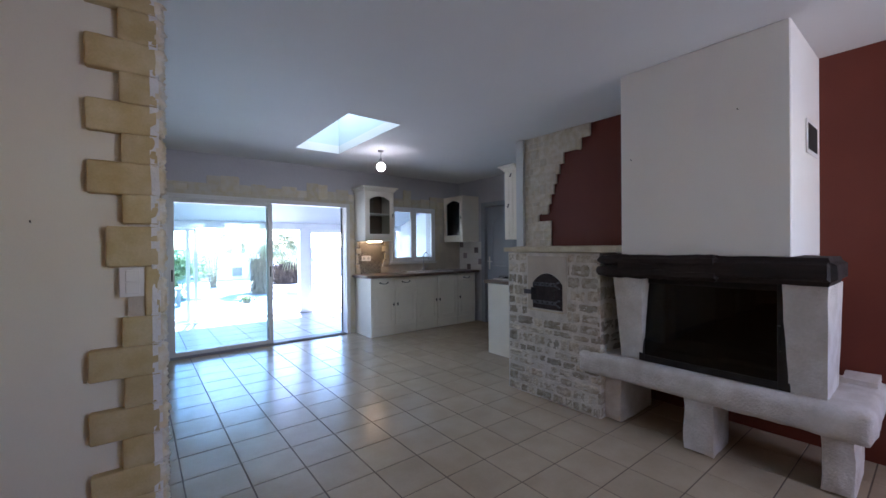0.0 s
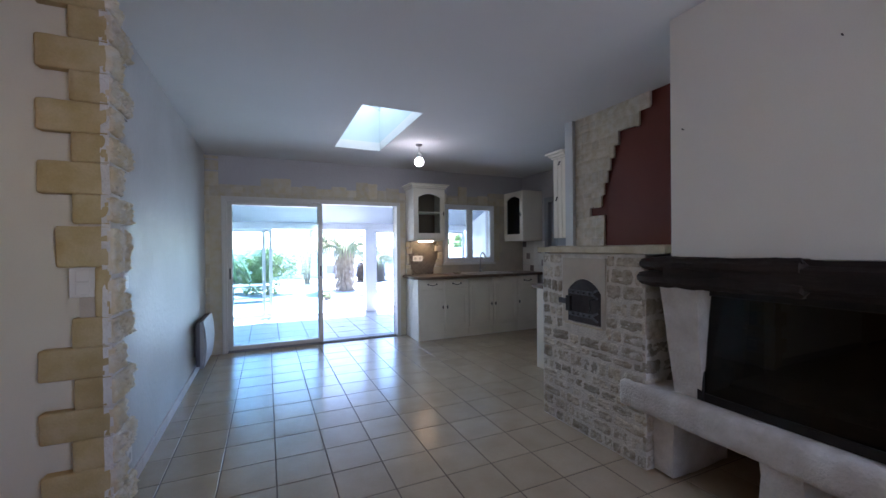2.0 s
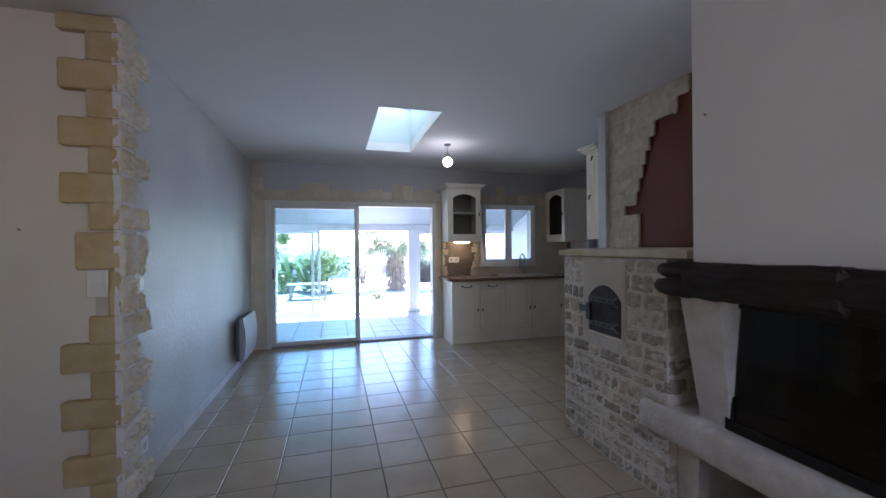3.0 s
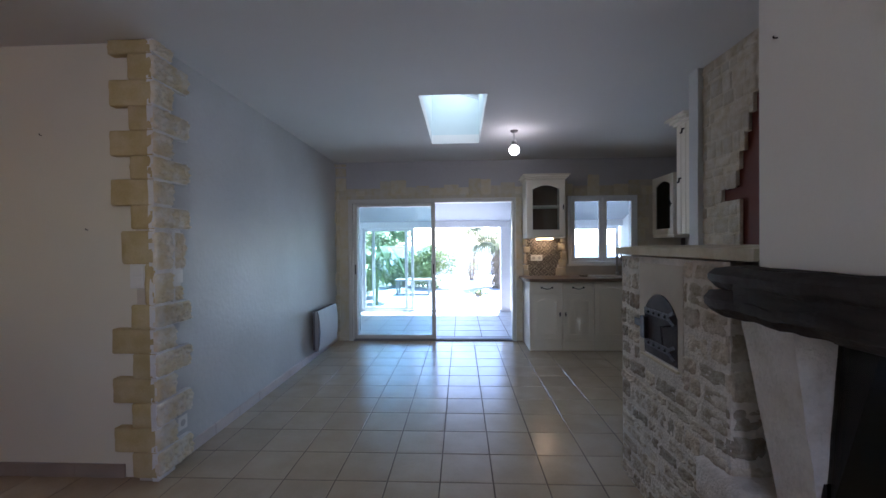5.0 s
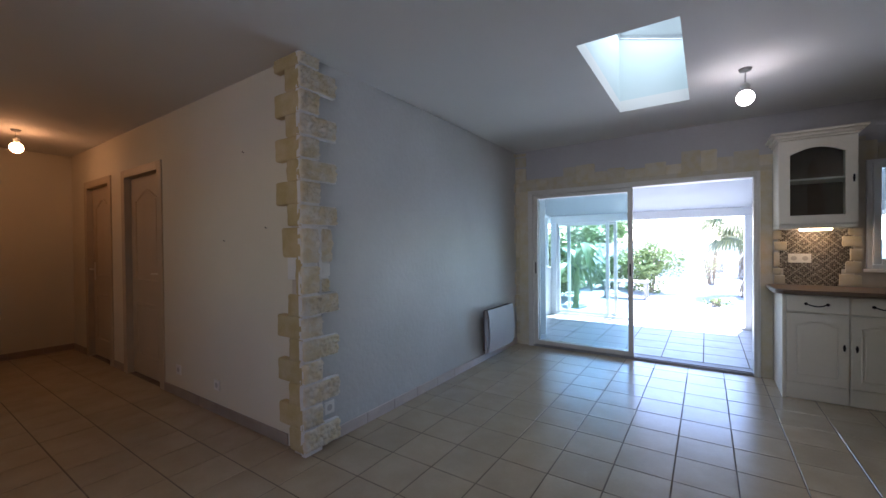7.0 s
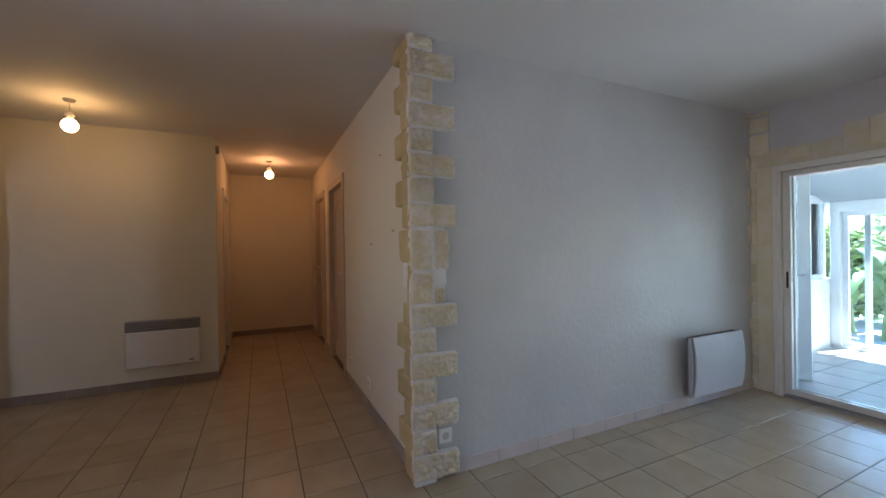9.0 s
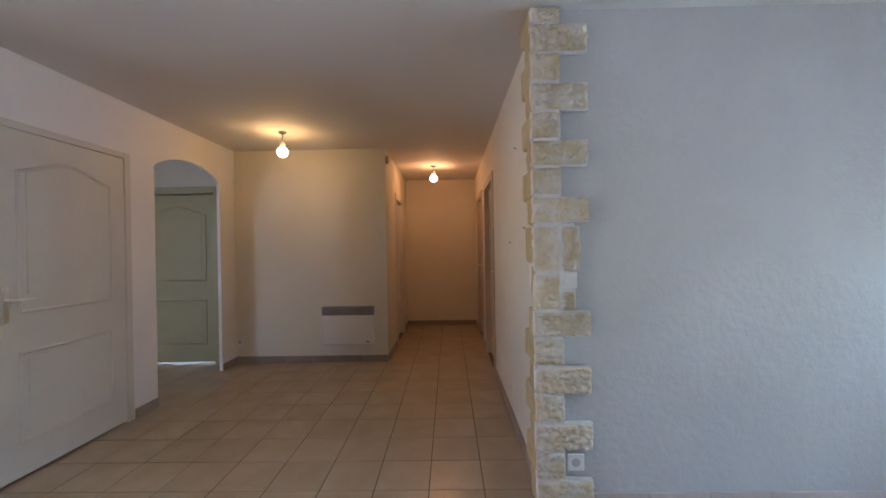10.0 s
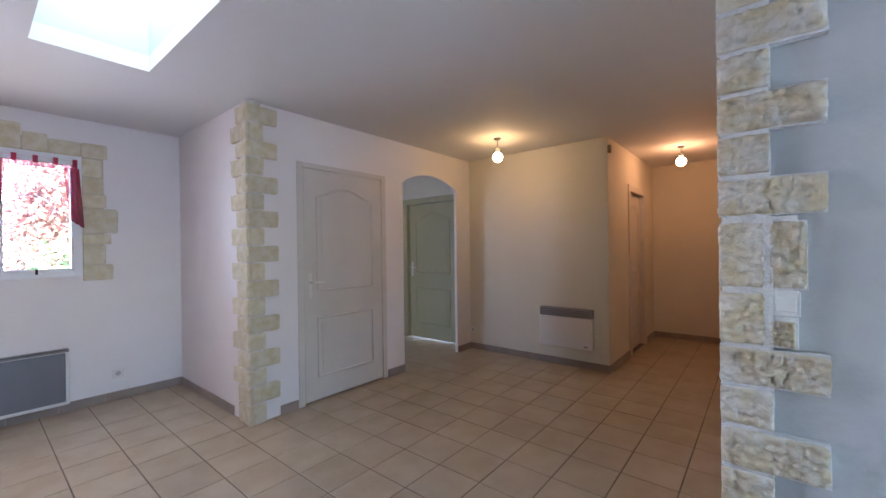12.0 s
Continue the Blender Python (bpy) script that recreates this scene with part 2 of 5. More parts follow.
# White panels painted dark against glare, and blue for the floor's reflections.
VCEIL = material("glare_dimmed_ceiling_panel", (0.29, 0.325, 0.36), 0.6, var=0.04, scale=2, fine=60, bump=0.0)
DOOR_IRON = material("dark_oven_iron", (0.045, 0.033, 0.034), 0.65, metal=0.1, var=0.4, scale=12, fine=90, bump=0.4, spec=0.3)
# Paler leaf copy with the full sun's glare put into its colour.
LEAF_PALE = material("leaf_painted_sunlit", (0.38, 0.42, 0.20), 0.5, var=0.4, scale=2.0, fine=20, bump=0.0, second=(0.52, 0.48, 0.32))
# Hall doors: warm bulb light put into a darker, beige copy of DOOR_WHITE.
DOOR_WARM_LIT = material("warm_lit_painted_door", (0.52, 0.43, 0.32), 0.45, var=0.06, scale=3, fine=90, bump=0.06)
PALE_WALL = material("pale_grey_wall_paint", (0.64, 0.65, 0.64), 0.6, var=0.06, scale=3, fine=60, bump=0.4, bump_dist=0.004)
MORTAR_WHITE = material("white_pointing_mortar", (0.80, 0.79, 0.77), 0.92, var=0.1, scale=12, fine=80, bump=0.8, bump_dist=0.008, world_space=True)
# Shaft plaster is white; the cyan tint of its daylight is in this colour.
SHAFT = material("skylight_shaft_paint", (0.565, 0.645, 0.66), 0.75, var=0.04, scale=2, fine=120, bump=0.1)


# ---------------------------------------------------------------- helpers
def part(name, bm, mat, parent=None, label="", smooth=False, kind=""):
    """Links a bmesh as one mesh object under a thing or a part."""
    me = bpy.data.meshes.new(name)
    if smooth:
        for f in bm.faces:
            f.smooth = True
    bm.to_mesh(me)
    bm.free()
    me.materials.append(mat)
    ob = new(name, me)
    ob.parent = parent
    if label or kind:
        tagged(ob, label, kind=kind)
    return ob


def thing(name, label, category, group="", at=None):
    ob = new(name)
    ob.empty_display_size = 0.1
    if at:
        ob.matrix_basis = pose(*at)
    return tagged(ob, label, category, group)


def box(bm, x0, y0, z0, x1, y1, z1, bevel=0.0, seg=1):
    tmp = bmesh.new() if bevel else bm
    v = [tmp.verts.new((x, y, z)) for x in (x0, x1) for y in (y0, y1) for z in (z0, z1)]
    for f in ((0, 1, 3, 2), (4, 6, 7, 5), (0, 4, 5, 1), (2, 3, 7, 6), (0, 2, 6, 4), (1, 5, 7, 3)):
        tmp.faces.new([v[i] for i in f])
    if bevel:
        bmesh.ops.bevel(tmp, geom=tmp.edges[:], offset=bevel, segments=seg, affect="EDGES", profile=0.5)
        join(bm, tmp)
    return bm


def join(bm, tmp):
    vs = {v: bm.verts.new(v.co) for v in tmp.verts}
    for f in tmp.faces:
        bm.faces.new([vs[v] for v in f.verts])
    tmp.free()


def boxes(*rows, bevel=0.0):
    bm = bmesh.new()
    for r in rows:
        box(bm, *r, bevel=bevel)
    return bm


def tube(bm, pts, r, n=10, cap=True):
    """A round bar along points; r may be one radius or one for each point."""
    pts = [Vector(p) for p in pts]
    rings = []
    for i, p in enumerate(pts):
        d = (pts[min(i + 1, len(pts) - 1)] - pts[max(i - 1, 0)]).normalized()
        a = d.orthogonal().normalized() if i == 0 else (a - d * a.dot(d)).normalized()
        b = d.cross(a)
        ri = r[i] if isinstance(r, (list, tuple)) else r
        rings.append([bm.verts.new(p + (a * math.cos(2 * math.pi * k / n) + b * math.sin(2 * math.pi * k / n)) * ri) for k in range(n)])
    for u, w in zip(rings, rings[1:]):
        for k in range(n):
            bm.faces.new((u[k], u[(k + 1) % n], w[(k + 1) % n], w[k]))
    if cap:
        bm.faces.new(rings[0][::-1])
        bm.faces.new(rings[-1])
    return bm


def lathe(bm, prof, at=(0, 0, 0), n=20):
    """A turned body: (radius, height) rows round the z axis."""
    rings = [[bm.verts.new((at[0] + r * math.cos(2 * math.pi * k / n), at[1] + r * math.sin(2 * math.pi * k / n), at[2] + z)) for k in range(n)] for r, z in prof]
    for u, w in zip(rings, rings[1:]):
        for k in range(n):
            bm.faces.new((u[k], u[(k + 1) % n], w[(k + 1) % n], w[k]))
    bm.faces.new(rings[0][::-1])
    bm.faces.new(rings[-1])
    return bm


def prism(bm, outline, d0, d1, plane="xz"):
    """An outline extruded through the third axis, from d0 to d1."""
    def p(u, w, d):
        return {"xz": (u, d, w), "yz": (d, u, w), "xy": (u, w, d)}[plane]
    a = [bm.verts.new(p(u, w, d0)) for u, w in outline]
    b = [bm.verts.new(p(u, w, d1)) for u, w in outline]
    bm.faces.new(a)
    bm.faces.new(b[::-1])
    for i in range(len(a)):
        j = (i + 1) % len(a)
        bm.faces.new((a[j], a[i], b[i], b[j]))
    bmesh.ops.recalc_face_normals(bm, faces=bm.faces)
    return bm


def wall(name, axis, d0, d1, u0, u1, z0, z1, holes, mat, label, extra=None):
    """A wall in the plane 'axis' = const from d0 to d1, along the other axis from u0 to u1, with holes (u0, u1, z0, z1) through it."""
    bm = bmesh.new()
    us = sorted({u0, u1, *[h[0] for h in holes], *[h[1] for h in holes]})
    for a, b in zip(us, us[1:]):
        cuts = sorted((h[2], h[3]) for h in holes if h[0] <= a + 1e-6 and h[1] >= b - 1e-6)
        z = z0
        for c0, c1 in cuts + [(z1, z1)]:
            if c0 > z + 1e-6:
                if axis == "y":
                    box(bm, a, d0, z, b, d1, c0)
                else:
                    box(bm, d0, a, z, d1, b, c0)
            z = c1
    bmesh.ops.remove_doubles(bm, verts=bm.verts, dist=1e-5)
    return tagged(part(name, bm, mat), label, "wall", kind="structure")


H = 2.5                                     # ceiling height
XG, YH = 0.05, 2.345                        # face of the grey wall; face of the hall's north wall
YB, XE = 5.62, 3.46                         # back wall; red wall
XK, YK = 4.78, 2.99                         # kitchen's east wall; kitchen's south wall
XW, YC, XEND = -2.56, 1.15, -4.72           # hall's west wall; corridor's south wall; corridor's end
YS, XQ, YW = -0.64, 0.36, -2.16             # partition with the flush door; its corner; window wall

# ---------------------------------------------------------------- structure
bm = boxes((-5.0, -3.0, -0.12, 5.2, 5.9, -0.003))
floor = tagged(part("floor", bm, GROUT), "beige ceramic tiled floor with brown grout joints", "floor", kind="structure")

SK1, SK2 = (1.48, 2.02, 3.24, 4.70), (0.985, 1.52, -0.63, 0.52)
bm = bmesh.new()
xs = sorted({-5.0, 5.2, *SK1[:2], *SK2[:2]})
for a, b in zip(xs, xs[1:]):
    y = -3.0
    for s in sorted((s for s in (SK1, SK2) if s[0] <= a and s[1] >= b), key=lambda s: s[2]):
        box(bm, a, y, H, b, s[2], H + 0.1)
        y = s[3]
    box(bm, a, y, H, b, 5.9, H + 0.1)
bmesh.ops.remove_doubles(bm, verts=bm.verts, dist=1e-5)
tagged(part("ceiling", bm, CEILING), "smooth white painted ceiling with two skylight openings", "ceiling", kind="structure")

SLIDE = (0.26, 2.54, 0.0, 1.955)
WIN = (3.27, 4.20, 1.06, 1.99)
wall("wall_north", "y", YB, YB + 0.26, XG - 0.15, 5.0, 0, H, [SLIDE, WIN], GREY_WALL, "grey painted wall with sliding door and kitchen window")
wall("wall_kitchen_west", "x", XG - 0.15, XG, YH + 0.004, YB, 0, H, [], PALE_GREY_WALL, "long grey wall with rough textured paint")
wall("wall_hall_north", "y", YH, YH + 0.12, XEND - 0.12, XG - 0.004, 0, H, [(-2.94, -2.02, 0, 2.09), (-4.16, -3.32, 0, 2.09)], HALL_WALL, "cream hall wall with two doors")
wall("wall_corridor_end", "x", XEND - 0.12, XEND, YC - 0.15, YH, 0, H, [], HALL_WALL, "cream wall closing the corridor")
wall("wall_corridor_south", "y", YC - 0.12, YC, XEND, XW - 0.14, 0, H, [(-4.18, -3.38, 0, 2.07)], HALL_WALL, "cream corridor wall with a door")
wall("wall_hall_west", "x", XW - 0.14, XW, -2.6, YC, 0, H, [(-1.87, -0.83, 0, 2.07)], HALL_WALL, "cream hall wall with a convector heater")
wall("wall_alcove_end", "y", -2.72, -2.6, XW - 0.14, XQ - 0.12, 0, H, [], WHITE_WALL, "white wall behind the arch")
wall("wall_east", "x", XE, XE + 0.3, -2.16, YK - 0.1, 0, H, [], RED_WALL, "dark red painted chimney wall")
wall("wall_kitchen_south", "y", YK - 0.1, YK, XE - 0.06, XK, 0, H, [], PALE_WALL, "grey kitchen wall end")
wall("wall_kitchen_east", "x", XK, XK + 0.15, YK - 0.1, YB, 0, H, [(4.1, 4.98, 0, 2.06)], GREY_WALL, "grey kitchen wall with a grey door")
wall("wall_south_side", "x", XQ - 0.12, XQ, YW, YS - 0.12, 0, H, [], WHITE_WALL, "white painted side wall")
# The wider hole is for an added, unseen window that lets in fill light.
wall("wall_south", "y", YW - 0.24, YW, XQ - 0.12, XE + 0.3, 0, H, [(1.10, 1.66, 1.14, 2.17), (2.05, 3.15, 0.95, 2.15)], WHITE_WALL, "white painted wall with a small window and a wider added one")

# partition with a flush door and a segmental arch
AX0, AX1, ASPR, AAPEX = -2.26, -1.30, 2.07, 2.205
bm = bmesh.new()
box(bm, -0.05, YS - 0.12, 0, XQ, YS, H)
box(bm, -1.03, YS - 0.12, 2.10, -0.05, YS, H)
box(bm, AX1, YS - 0.12, 0, -1.03, YS, H)
box(bm, XW, YS - 0.035, 0, AX0, YS, H)
pts = [(AX0, H), (AX0, ASPR)]
n = 16
for i in range(1, n):
    s = i / n
    pts.append((AX0 + (AX1 - AX0) * s, ASPR + (AAPEX - ASPR) * math.sin(math.pi * s) ** 0.75))
pts += [(AX1, ASPR), (AX1, H)]
tmp = bmesh.new()
prism(tmp, pts, YS - 0.035, YS)
join(bm, tmp)
tagged(part("wall_partition", bm, WHITE_WALL), "white partition wall with a flush door and an arched opening", "wall", kind="structure")

# unseen plates added close behind the doors, to stop sky light leaking in
for i, r in enumerate(((-2.99, YH + 0.122, 0, -1.98, YH + 0.15, 2.2), (-4.2, YH + 0.122, 0, -3.28, YH + 0.15, 2.2), (-4.22, YC - 0.15, 0, -3.34, YC - 0.122, 2.2),
                       (XK + 0.152, 4.0, 0, XK + 0.18, 5.05, 2.2), (XW - 0.18, -1.95, 0.03, XW - 0.142, -0.75, 2.2), (-1.1, YS - 0.16, 0, 0.0, YS - 0.122, 2.2))):
    tagged(part("light_stop_%d" % (i + 1), boxes(r), WHITE_WALL), "unseen plate behind a door, added against leaking light", "wall", kind="structure")

# skylight shafts, closed by roof windows in a roof that falls to the east
FALL = 0.30


def slope_box(bm, x0, y0, x1, y1, za, zb):
    """A plate that follows the roof's fall; za and zb are heights over the roof plane at the shaft's low edge XL."""
    v = [bm.verts.new((x, y, H + LOW + FALL * (XL - x) + z)) for x in (x0, x1) for y in (y0, y1) for z in (za, zb)]
    for f in ((0, 1, 3, 2), (4, 6, 7, 5), (0, 4, 5, 1), (2, 3, 7, 6), (0, 2, 6, 4), (1, 5, 7, 3)):
        bm.faces.new([v[i] for i in f])


def shaft_wall(bm, x0, y0, x1, y1):
    """A shaft wall from the ceiling slab up to the roof plane."""
    v = [bm.verts.new((x, y, z)) for x in (x0, x1) for y in (y0, y1) for z in (H + 0.1, H + LOW + FALL * (XL - x))]
    for f in ((0, 1, 3, 2), (4, 6, 7, 5), (0, 4, 5, 1), (2, 3, 7, 6), (0, 2, 6, 4), (1, 5, 7, 3)):
        bm.faces.new([v[i] for i in f])


for i, (x0, x1, y0, y1) in enumerate((SK1, SK2)):
    XL, LOW = x1, (0.50, 0.70)[i]
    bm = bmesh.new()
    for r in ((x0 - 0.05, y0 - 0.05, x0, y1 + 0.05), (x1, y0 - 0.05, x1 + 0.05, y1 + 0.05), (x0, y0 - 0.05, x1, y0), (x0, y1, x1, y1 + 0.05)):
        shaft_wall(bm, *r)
    tagged(part("skylight_shaft_%d" % (i + 1), bm, SHAFT), "white plastered skylight shaft with cyan daylight in its colour", "skylight", kind="structure")
    sw = tagged(thing("skylight_%d" % (i + 1), "white roof window closing the skylight shaft", "skylight"), kind="structure")
    bm = bmesh.new()
    for r in ((x0 - 0.05, y0 - 0.05, x1 + 0.05, y0 + 0.01), (x0 - 0.05, y1 - 0.01, x1 + 0.05, y1 + 0.05), (x0 - 0.05, y0 + 0.01, x0 + 0.01, y1 - 0.01), (x1 - 0.01, y0 + 0.01, x1 + 0.05, y1 - 0.01)):
        slope_box(bm, *r, 0.002, 0.07)
    part("roof_window_frame", bm, PVC, sw)
    # Unseen opaque cap, added to keep sun patches off the floor.
    bm = bmesh.new()
    slope_box(bm, x0 + 0.01, y0 + 0.01, x1 - 0.01, y1 - 0.01, 0.04, 0.055)
    part("sun_block_cap", bm, PVC, sw, "unseen opaque cap keeping direct sun out")
    lamp = new("skylight_light", bpy.data.lights.new("skylight_light", "AREA"))
    lamp.data.shape, lamp.data.size, lamp.data.size_y = "RECTANGLE", (x1 - x0 - 0.03) * 1.04, y1 - y0 - 0.03
    lamp.data.energy, lamp.data.color = (0.95, 0.68)[i], ((0.68, 0.90, 1.0), (0.78, 0.93, 1.0))[i]
    lamp.matrix_world = pose((x0 + x1) / 2, (y0 + y1) / 2, H + LOW + FALL * (x1 - x0) / 2 + 0.012) @ pose(0, 0, 0, 0, math.degrees(math.atan(FALL)), 0)

# added fill lamp in the unseen wider south window, brightens the chimney hood
lamp = new("unseen_window_fill", bpy.data.lights.new("unseen_window_fill", "AREA"))
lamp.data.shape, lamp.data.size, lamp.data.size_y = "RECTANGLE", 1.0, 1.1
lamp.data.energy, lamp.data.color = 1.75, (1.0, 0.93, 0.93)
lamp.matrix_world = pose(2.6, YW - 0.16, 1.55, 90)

# veranda shell
VY, VX0, VX1 = 8.1, -0.30, 5.0
tagged(part("veranda_floor", boxes((VX0 - 0.2, 5.88, -0.14, VX1, VY + 0.1, -0.003)), GROUT), "pale tiled veranda floor", "floor", kind="structure")
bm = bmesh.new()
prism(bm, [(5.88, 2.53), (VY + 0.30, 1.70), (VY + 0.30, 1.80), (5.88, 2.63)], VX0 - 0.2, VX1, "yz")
tagged(part("veranda_ceiling", bm, VCEIL), "white sloping veranda ceiling of panels, dimmed and blued in colour", "ceiling", kind="structure")
tagged(part("ground", boxes((-400, -400, -0.4, 400, 400, -0.15)), GRAVEL), "sunlit pale garden ground", "ground", kind="structure")



# ---------------------------------------------------------------- kinds of things
def arc(u0, u1, w0, rise, n=10, power=1.0):
    """Points along a shallow arch from u0 to u1 at height w0."""
    return [(u0 + (u1 - u0) * i / n, w0 + rise * math.sin(math.pi * i / n) ** power) for i in range(n + 1)]


def moulding(bm, pts, r, depth):
    """A raised bead along a closed outline in the local xz plane at y = depth."""
    ring = [(u, depth, w) for u, w in pts]
    tube(bm, ring + ring[:2], r, 6, cap=False)


def place(ob, m):
    ob.matrix_basis = m
    return ob


def panel_door(name, w, h, m, mat, label, handle_left=True, frame=0.06, wall_d=0.12, flush=False, gap=0.012):
    """A moulded two-panel door in its frame; local x across, front towards -y, base at the origin's left corner."""
    d = tagged(thing(name, label, "door"), kind="structure")
    fr = bmesh.new()
    if not flush:
        box(fr, -0.03, -0.014, 0, frame, wall_d * 0.7, h + 0.02, 0.003)
        box(fr, w - frame, -0.014, 0, w + 0.03, wall_d * 0.7, h + 0.02, 0.003)
        box(fr, frame, -0.014, h - frame, w - frame, wall_d * 0.7, h + 0.02, 0.003)
        a, b, top, y0 = frame + 0.004, w - frame - 0.004, h - frame - 0.004, 0.045
    else:
        box(fr, -0.012, -0.006, 0, 0.045, wall_d * 0.7, h, 0.002)
        box(fr, w - 0.045, -0.006, 0, w + 0.012, wall_d * 0.7, h, 0.002)
        box(fr, 0.045, -0.006, h - 0.045, w - 0.045, wall_d * 0.7, h, 0.002)
        a, b, top, y0 = 0.048, w - 0.048, h - 0.048, -0.002
    part("door_frame", fr, mat, d)
    leaf = part("leaf", boxes((a, y0, gap, b, y0 + 0.04, top), bevel=0.003), mat, d)
    i0, i1 = a + 0.13, b - 0.13
    up = [(i0, 0.98), (i1, 0.98), (i1, top - 0.24)] + [(u, z) for u, z in arc(i1, i0, top - 0.24, 0.09, 12, 1.6)][1:]
    lo = [(i0, 0.22), (i1, 0.22), (i1, 0.74), (i0, 0.74)]
    for nm, o in (("upper_panel", up), ("lower_panel", lo)):
        bm = bmesh.new()
        moulding(bm, o, 0.015, y0 + 0.004)
        c = Vector((sum(p[0] for p in o) / len(o), sum(p[1] for p in o) / len(o)))
        inner = [tuple(c + (Vector(p) - c) * 0.86) for p in o]
        tmp = bmesh.new()
        prism(tmp, inner, y0 - 0.004, y0 + 0.002)
        join(bm, tmp)
        part(nm, bm, mat, leaf)
    hx, s = (a + 0.055, 1) if handle_left else (b - 0.055, -1)
    bm = boxes((hx - 0.018, y0 - 0.006, 0.92, hx + 0.018, y0, 1.14), bevel=0.002)
    tube(bm, [(hx, y0, 1.06), (hx, y0 - 0.05, 1.06), (hx + s * 0.02, y0 - 0.055, 1.06), (hx + s * 0.11, y0 - 0.052, 1.055)], 0.008, 8)
    part("handle", bm, BRASS, leaf, "brass lever handle on a plate", smooth=False)
    return place(d, m)


def convector(name, w, h, m, front, label, grille=0.22, depth=0.08):
    """An electric convector: local x across, front towards -y, bottom left of the wall face at the origin."""
    c = thing(name, label, "heater")
    body = part("body", boxes((0, -depth, 0, w, -0.012, h * (1 - grille)), bevel=0.008), front, c)
    top = boxes((0.0, -depth + 0.004, h * (1 - grille), w, -0.012, h), bevel=0.004)
    part("grille", top, GREY_METAL, c, "grey slotted air grille")
    bm = bmesh.new()
    for i in range(4):
        z = h * (1 - grille) + 0.016 + i * (h * grille - 0.02) / 4
        box(bm, 0.015, -depth + 0.001, z, w - 0.015, -depth + 0.006, z + 0.005)
    part("slat", bm, GRILLE_DARK, c)
    part("bracket", boxes((0.06, -0.014, 0.05, w - 0.06, 0, h - 0.06)), GREY_METAL, c)
    part("control", boxes((w - 0.09, -depth - 0.003, 0.03, w - 0.05, -depth + 0.002, 0.045)), GREY_METAL, c)
    return place(c, m)


def socket(m, label="white wall socket", holes=True, w=0.082, h=0.082):
    s = thing("wall_socket" if holes else "light_switch", label, "socket" if holes else "switch")
    part("plate", boxes((-w / 2, -0.009, -h / 2, w / 2, 0, h / 2), bevel=0.003), WHITE_PLASTIC, s)
    if holes:
        for i in range(max(1, round(w / 0.082))):
            x = -w / 2 + 0.041 + 0.078 * i
            bm = bmesh.new()
            tube(bm, [(x, -0.0095, 0), (x, -0.004, 0)], 0.021, 16)
            part("outlet", bm, OUTLET, s, "round recessed outlet")
    else:
        k = max(1, round(h / 0.07))
        for i in range(k):
            z = (i - (k - 1) / 2) * 0.058
            part("rocker", boxes((-0.026, -0.013, z - 0.026, 0.026, -0.008, z + 0.026), bevel=0.002), WHITE_PLASTIC, s)
    return place(s, m)


def ceiling_bulb(x, y, mat, label, drop=0.20, r=0.052):
    """A bare globe on a short flex."""
    b = thing("ceiling_bulb", label, "lamp", at=(x, y, H))
    part("ceiling_rose", lathe(bmesh.new(), [(0.012, -0.022), (0.034, -0.016), (0.04, 0)], n=18), GREY_METAL, b, smooth=True)
    bm = bmesh.new()
    tube(bm, [(0, 0, -0.01), (0, 0, -drop + 0.1)], 0.005, 8)
    part("flex", bm, STEEL, b)
    part("lamp_holder", lathe(bmesh.new(), [(0.026, -drop + 0.044), (0.021, -drop + 0.058), (0.031, -drop + 0.078), (0.027, -drop + 0.088), (0.008, -drop + 0.104)], n=16), WHITE_PLASTIC if mat is not BULB_COOL else STEEL, b, smooth=True)
    prof = [(r * math.sin(math.pi * k / 12) if k else 0.001, -drop - r * math.cos(math.pi * k / 12)) for k in range(11)] + [(0.018, -drop + 0.05)]
    part("globe", lathe(bmesh.new(), prof, n=20), mat, b, "lit glass globe", smooth=True)
    return b


def bow_handle(bm, x, y, z, w=0.10):
    """A drooping bow pull, in front of a face that looks towards -y."""
    pts = [(x + w * (i / 8 - 0.5), y - 0.028 * math.sin(math.pi * i / 8), z - 0.016 * math.sin(math.pi * i / 8)) for i in range(9)]
    tube(bm, pts, 0.005, 6)
    for s in (-1, 1):
        tube(bm, [(x + s * w / 2, y, z), (x + s * w / 2, y - 0.006, z)], 0.012, 10)


def framed_front(name, x0, x1, z0, z1, y, parent, mat, arch=0.0, thick=0.02, rail=0.065):
    """A raised-panel front: slab, bead and field."""
    f = part(name, boxes((x0, y, z0, x1, y + thick, z1), bevel=0.003), mat, parent)
    a, b, c, d = x0 + rail, x1 - rail, z0 + rail, z1 - rail
    o = [(a, c), (b, c), (b, d - arch)] + (arc(b, a, d - arch, arch, 10, 1.4)[1:] if arch else [(a, d)])
    bm = bmesh.new()
    moulding(bm, o, 0.006, y)
    cx, cz = (a + b) / 2, (c + d) / 2
    tmp = bmesh.new()
    prism(tmp, [(cx + (u - cx) * 0.84, cz + (w - cz) * 0.9) for u, w in o], y - 0.004, y + 0.002)
    join(bm, tmp)
    part("raised_panel", bm, mat, f)
    return f


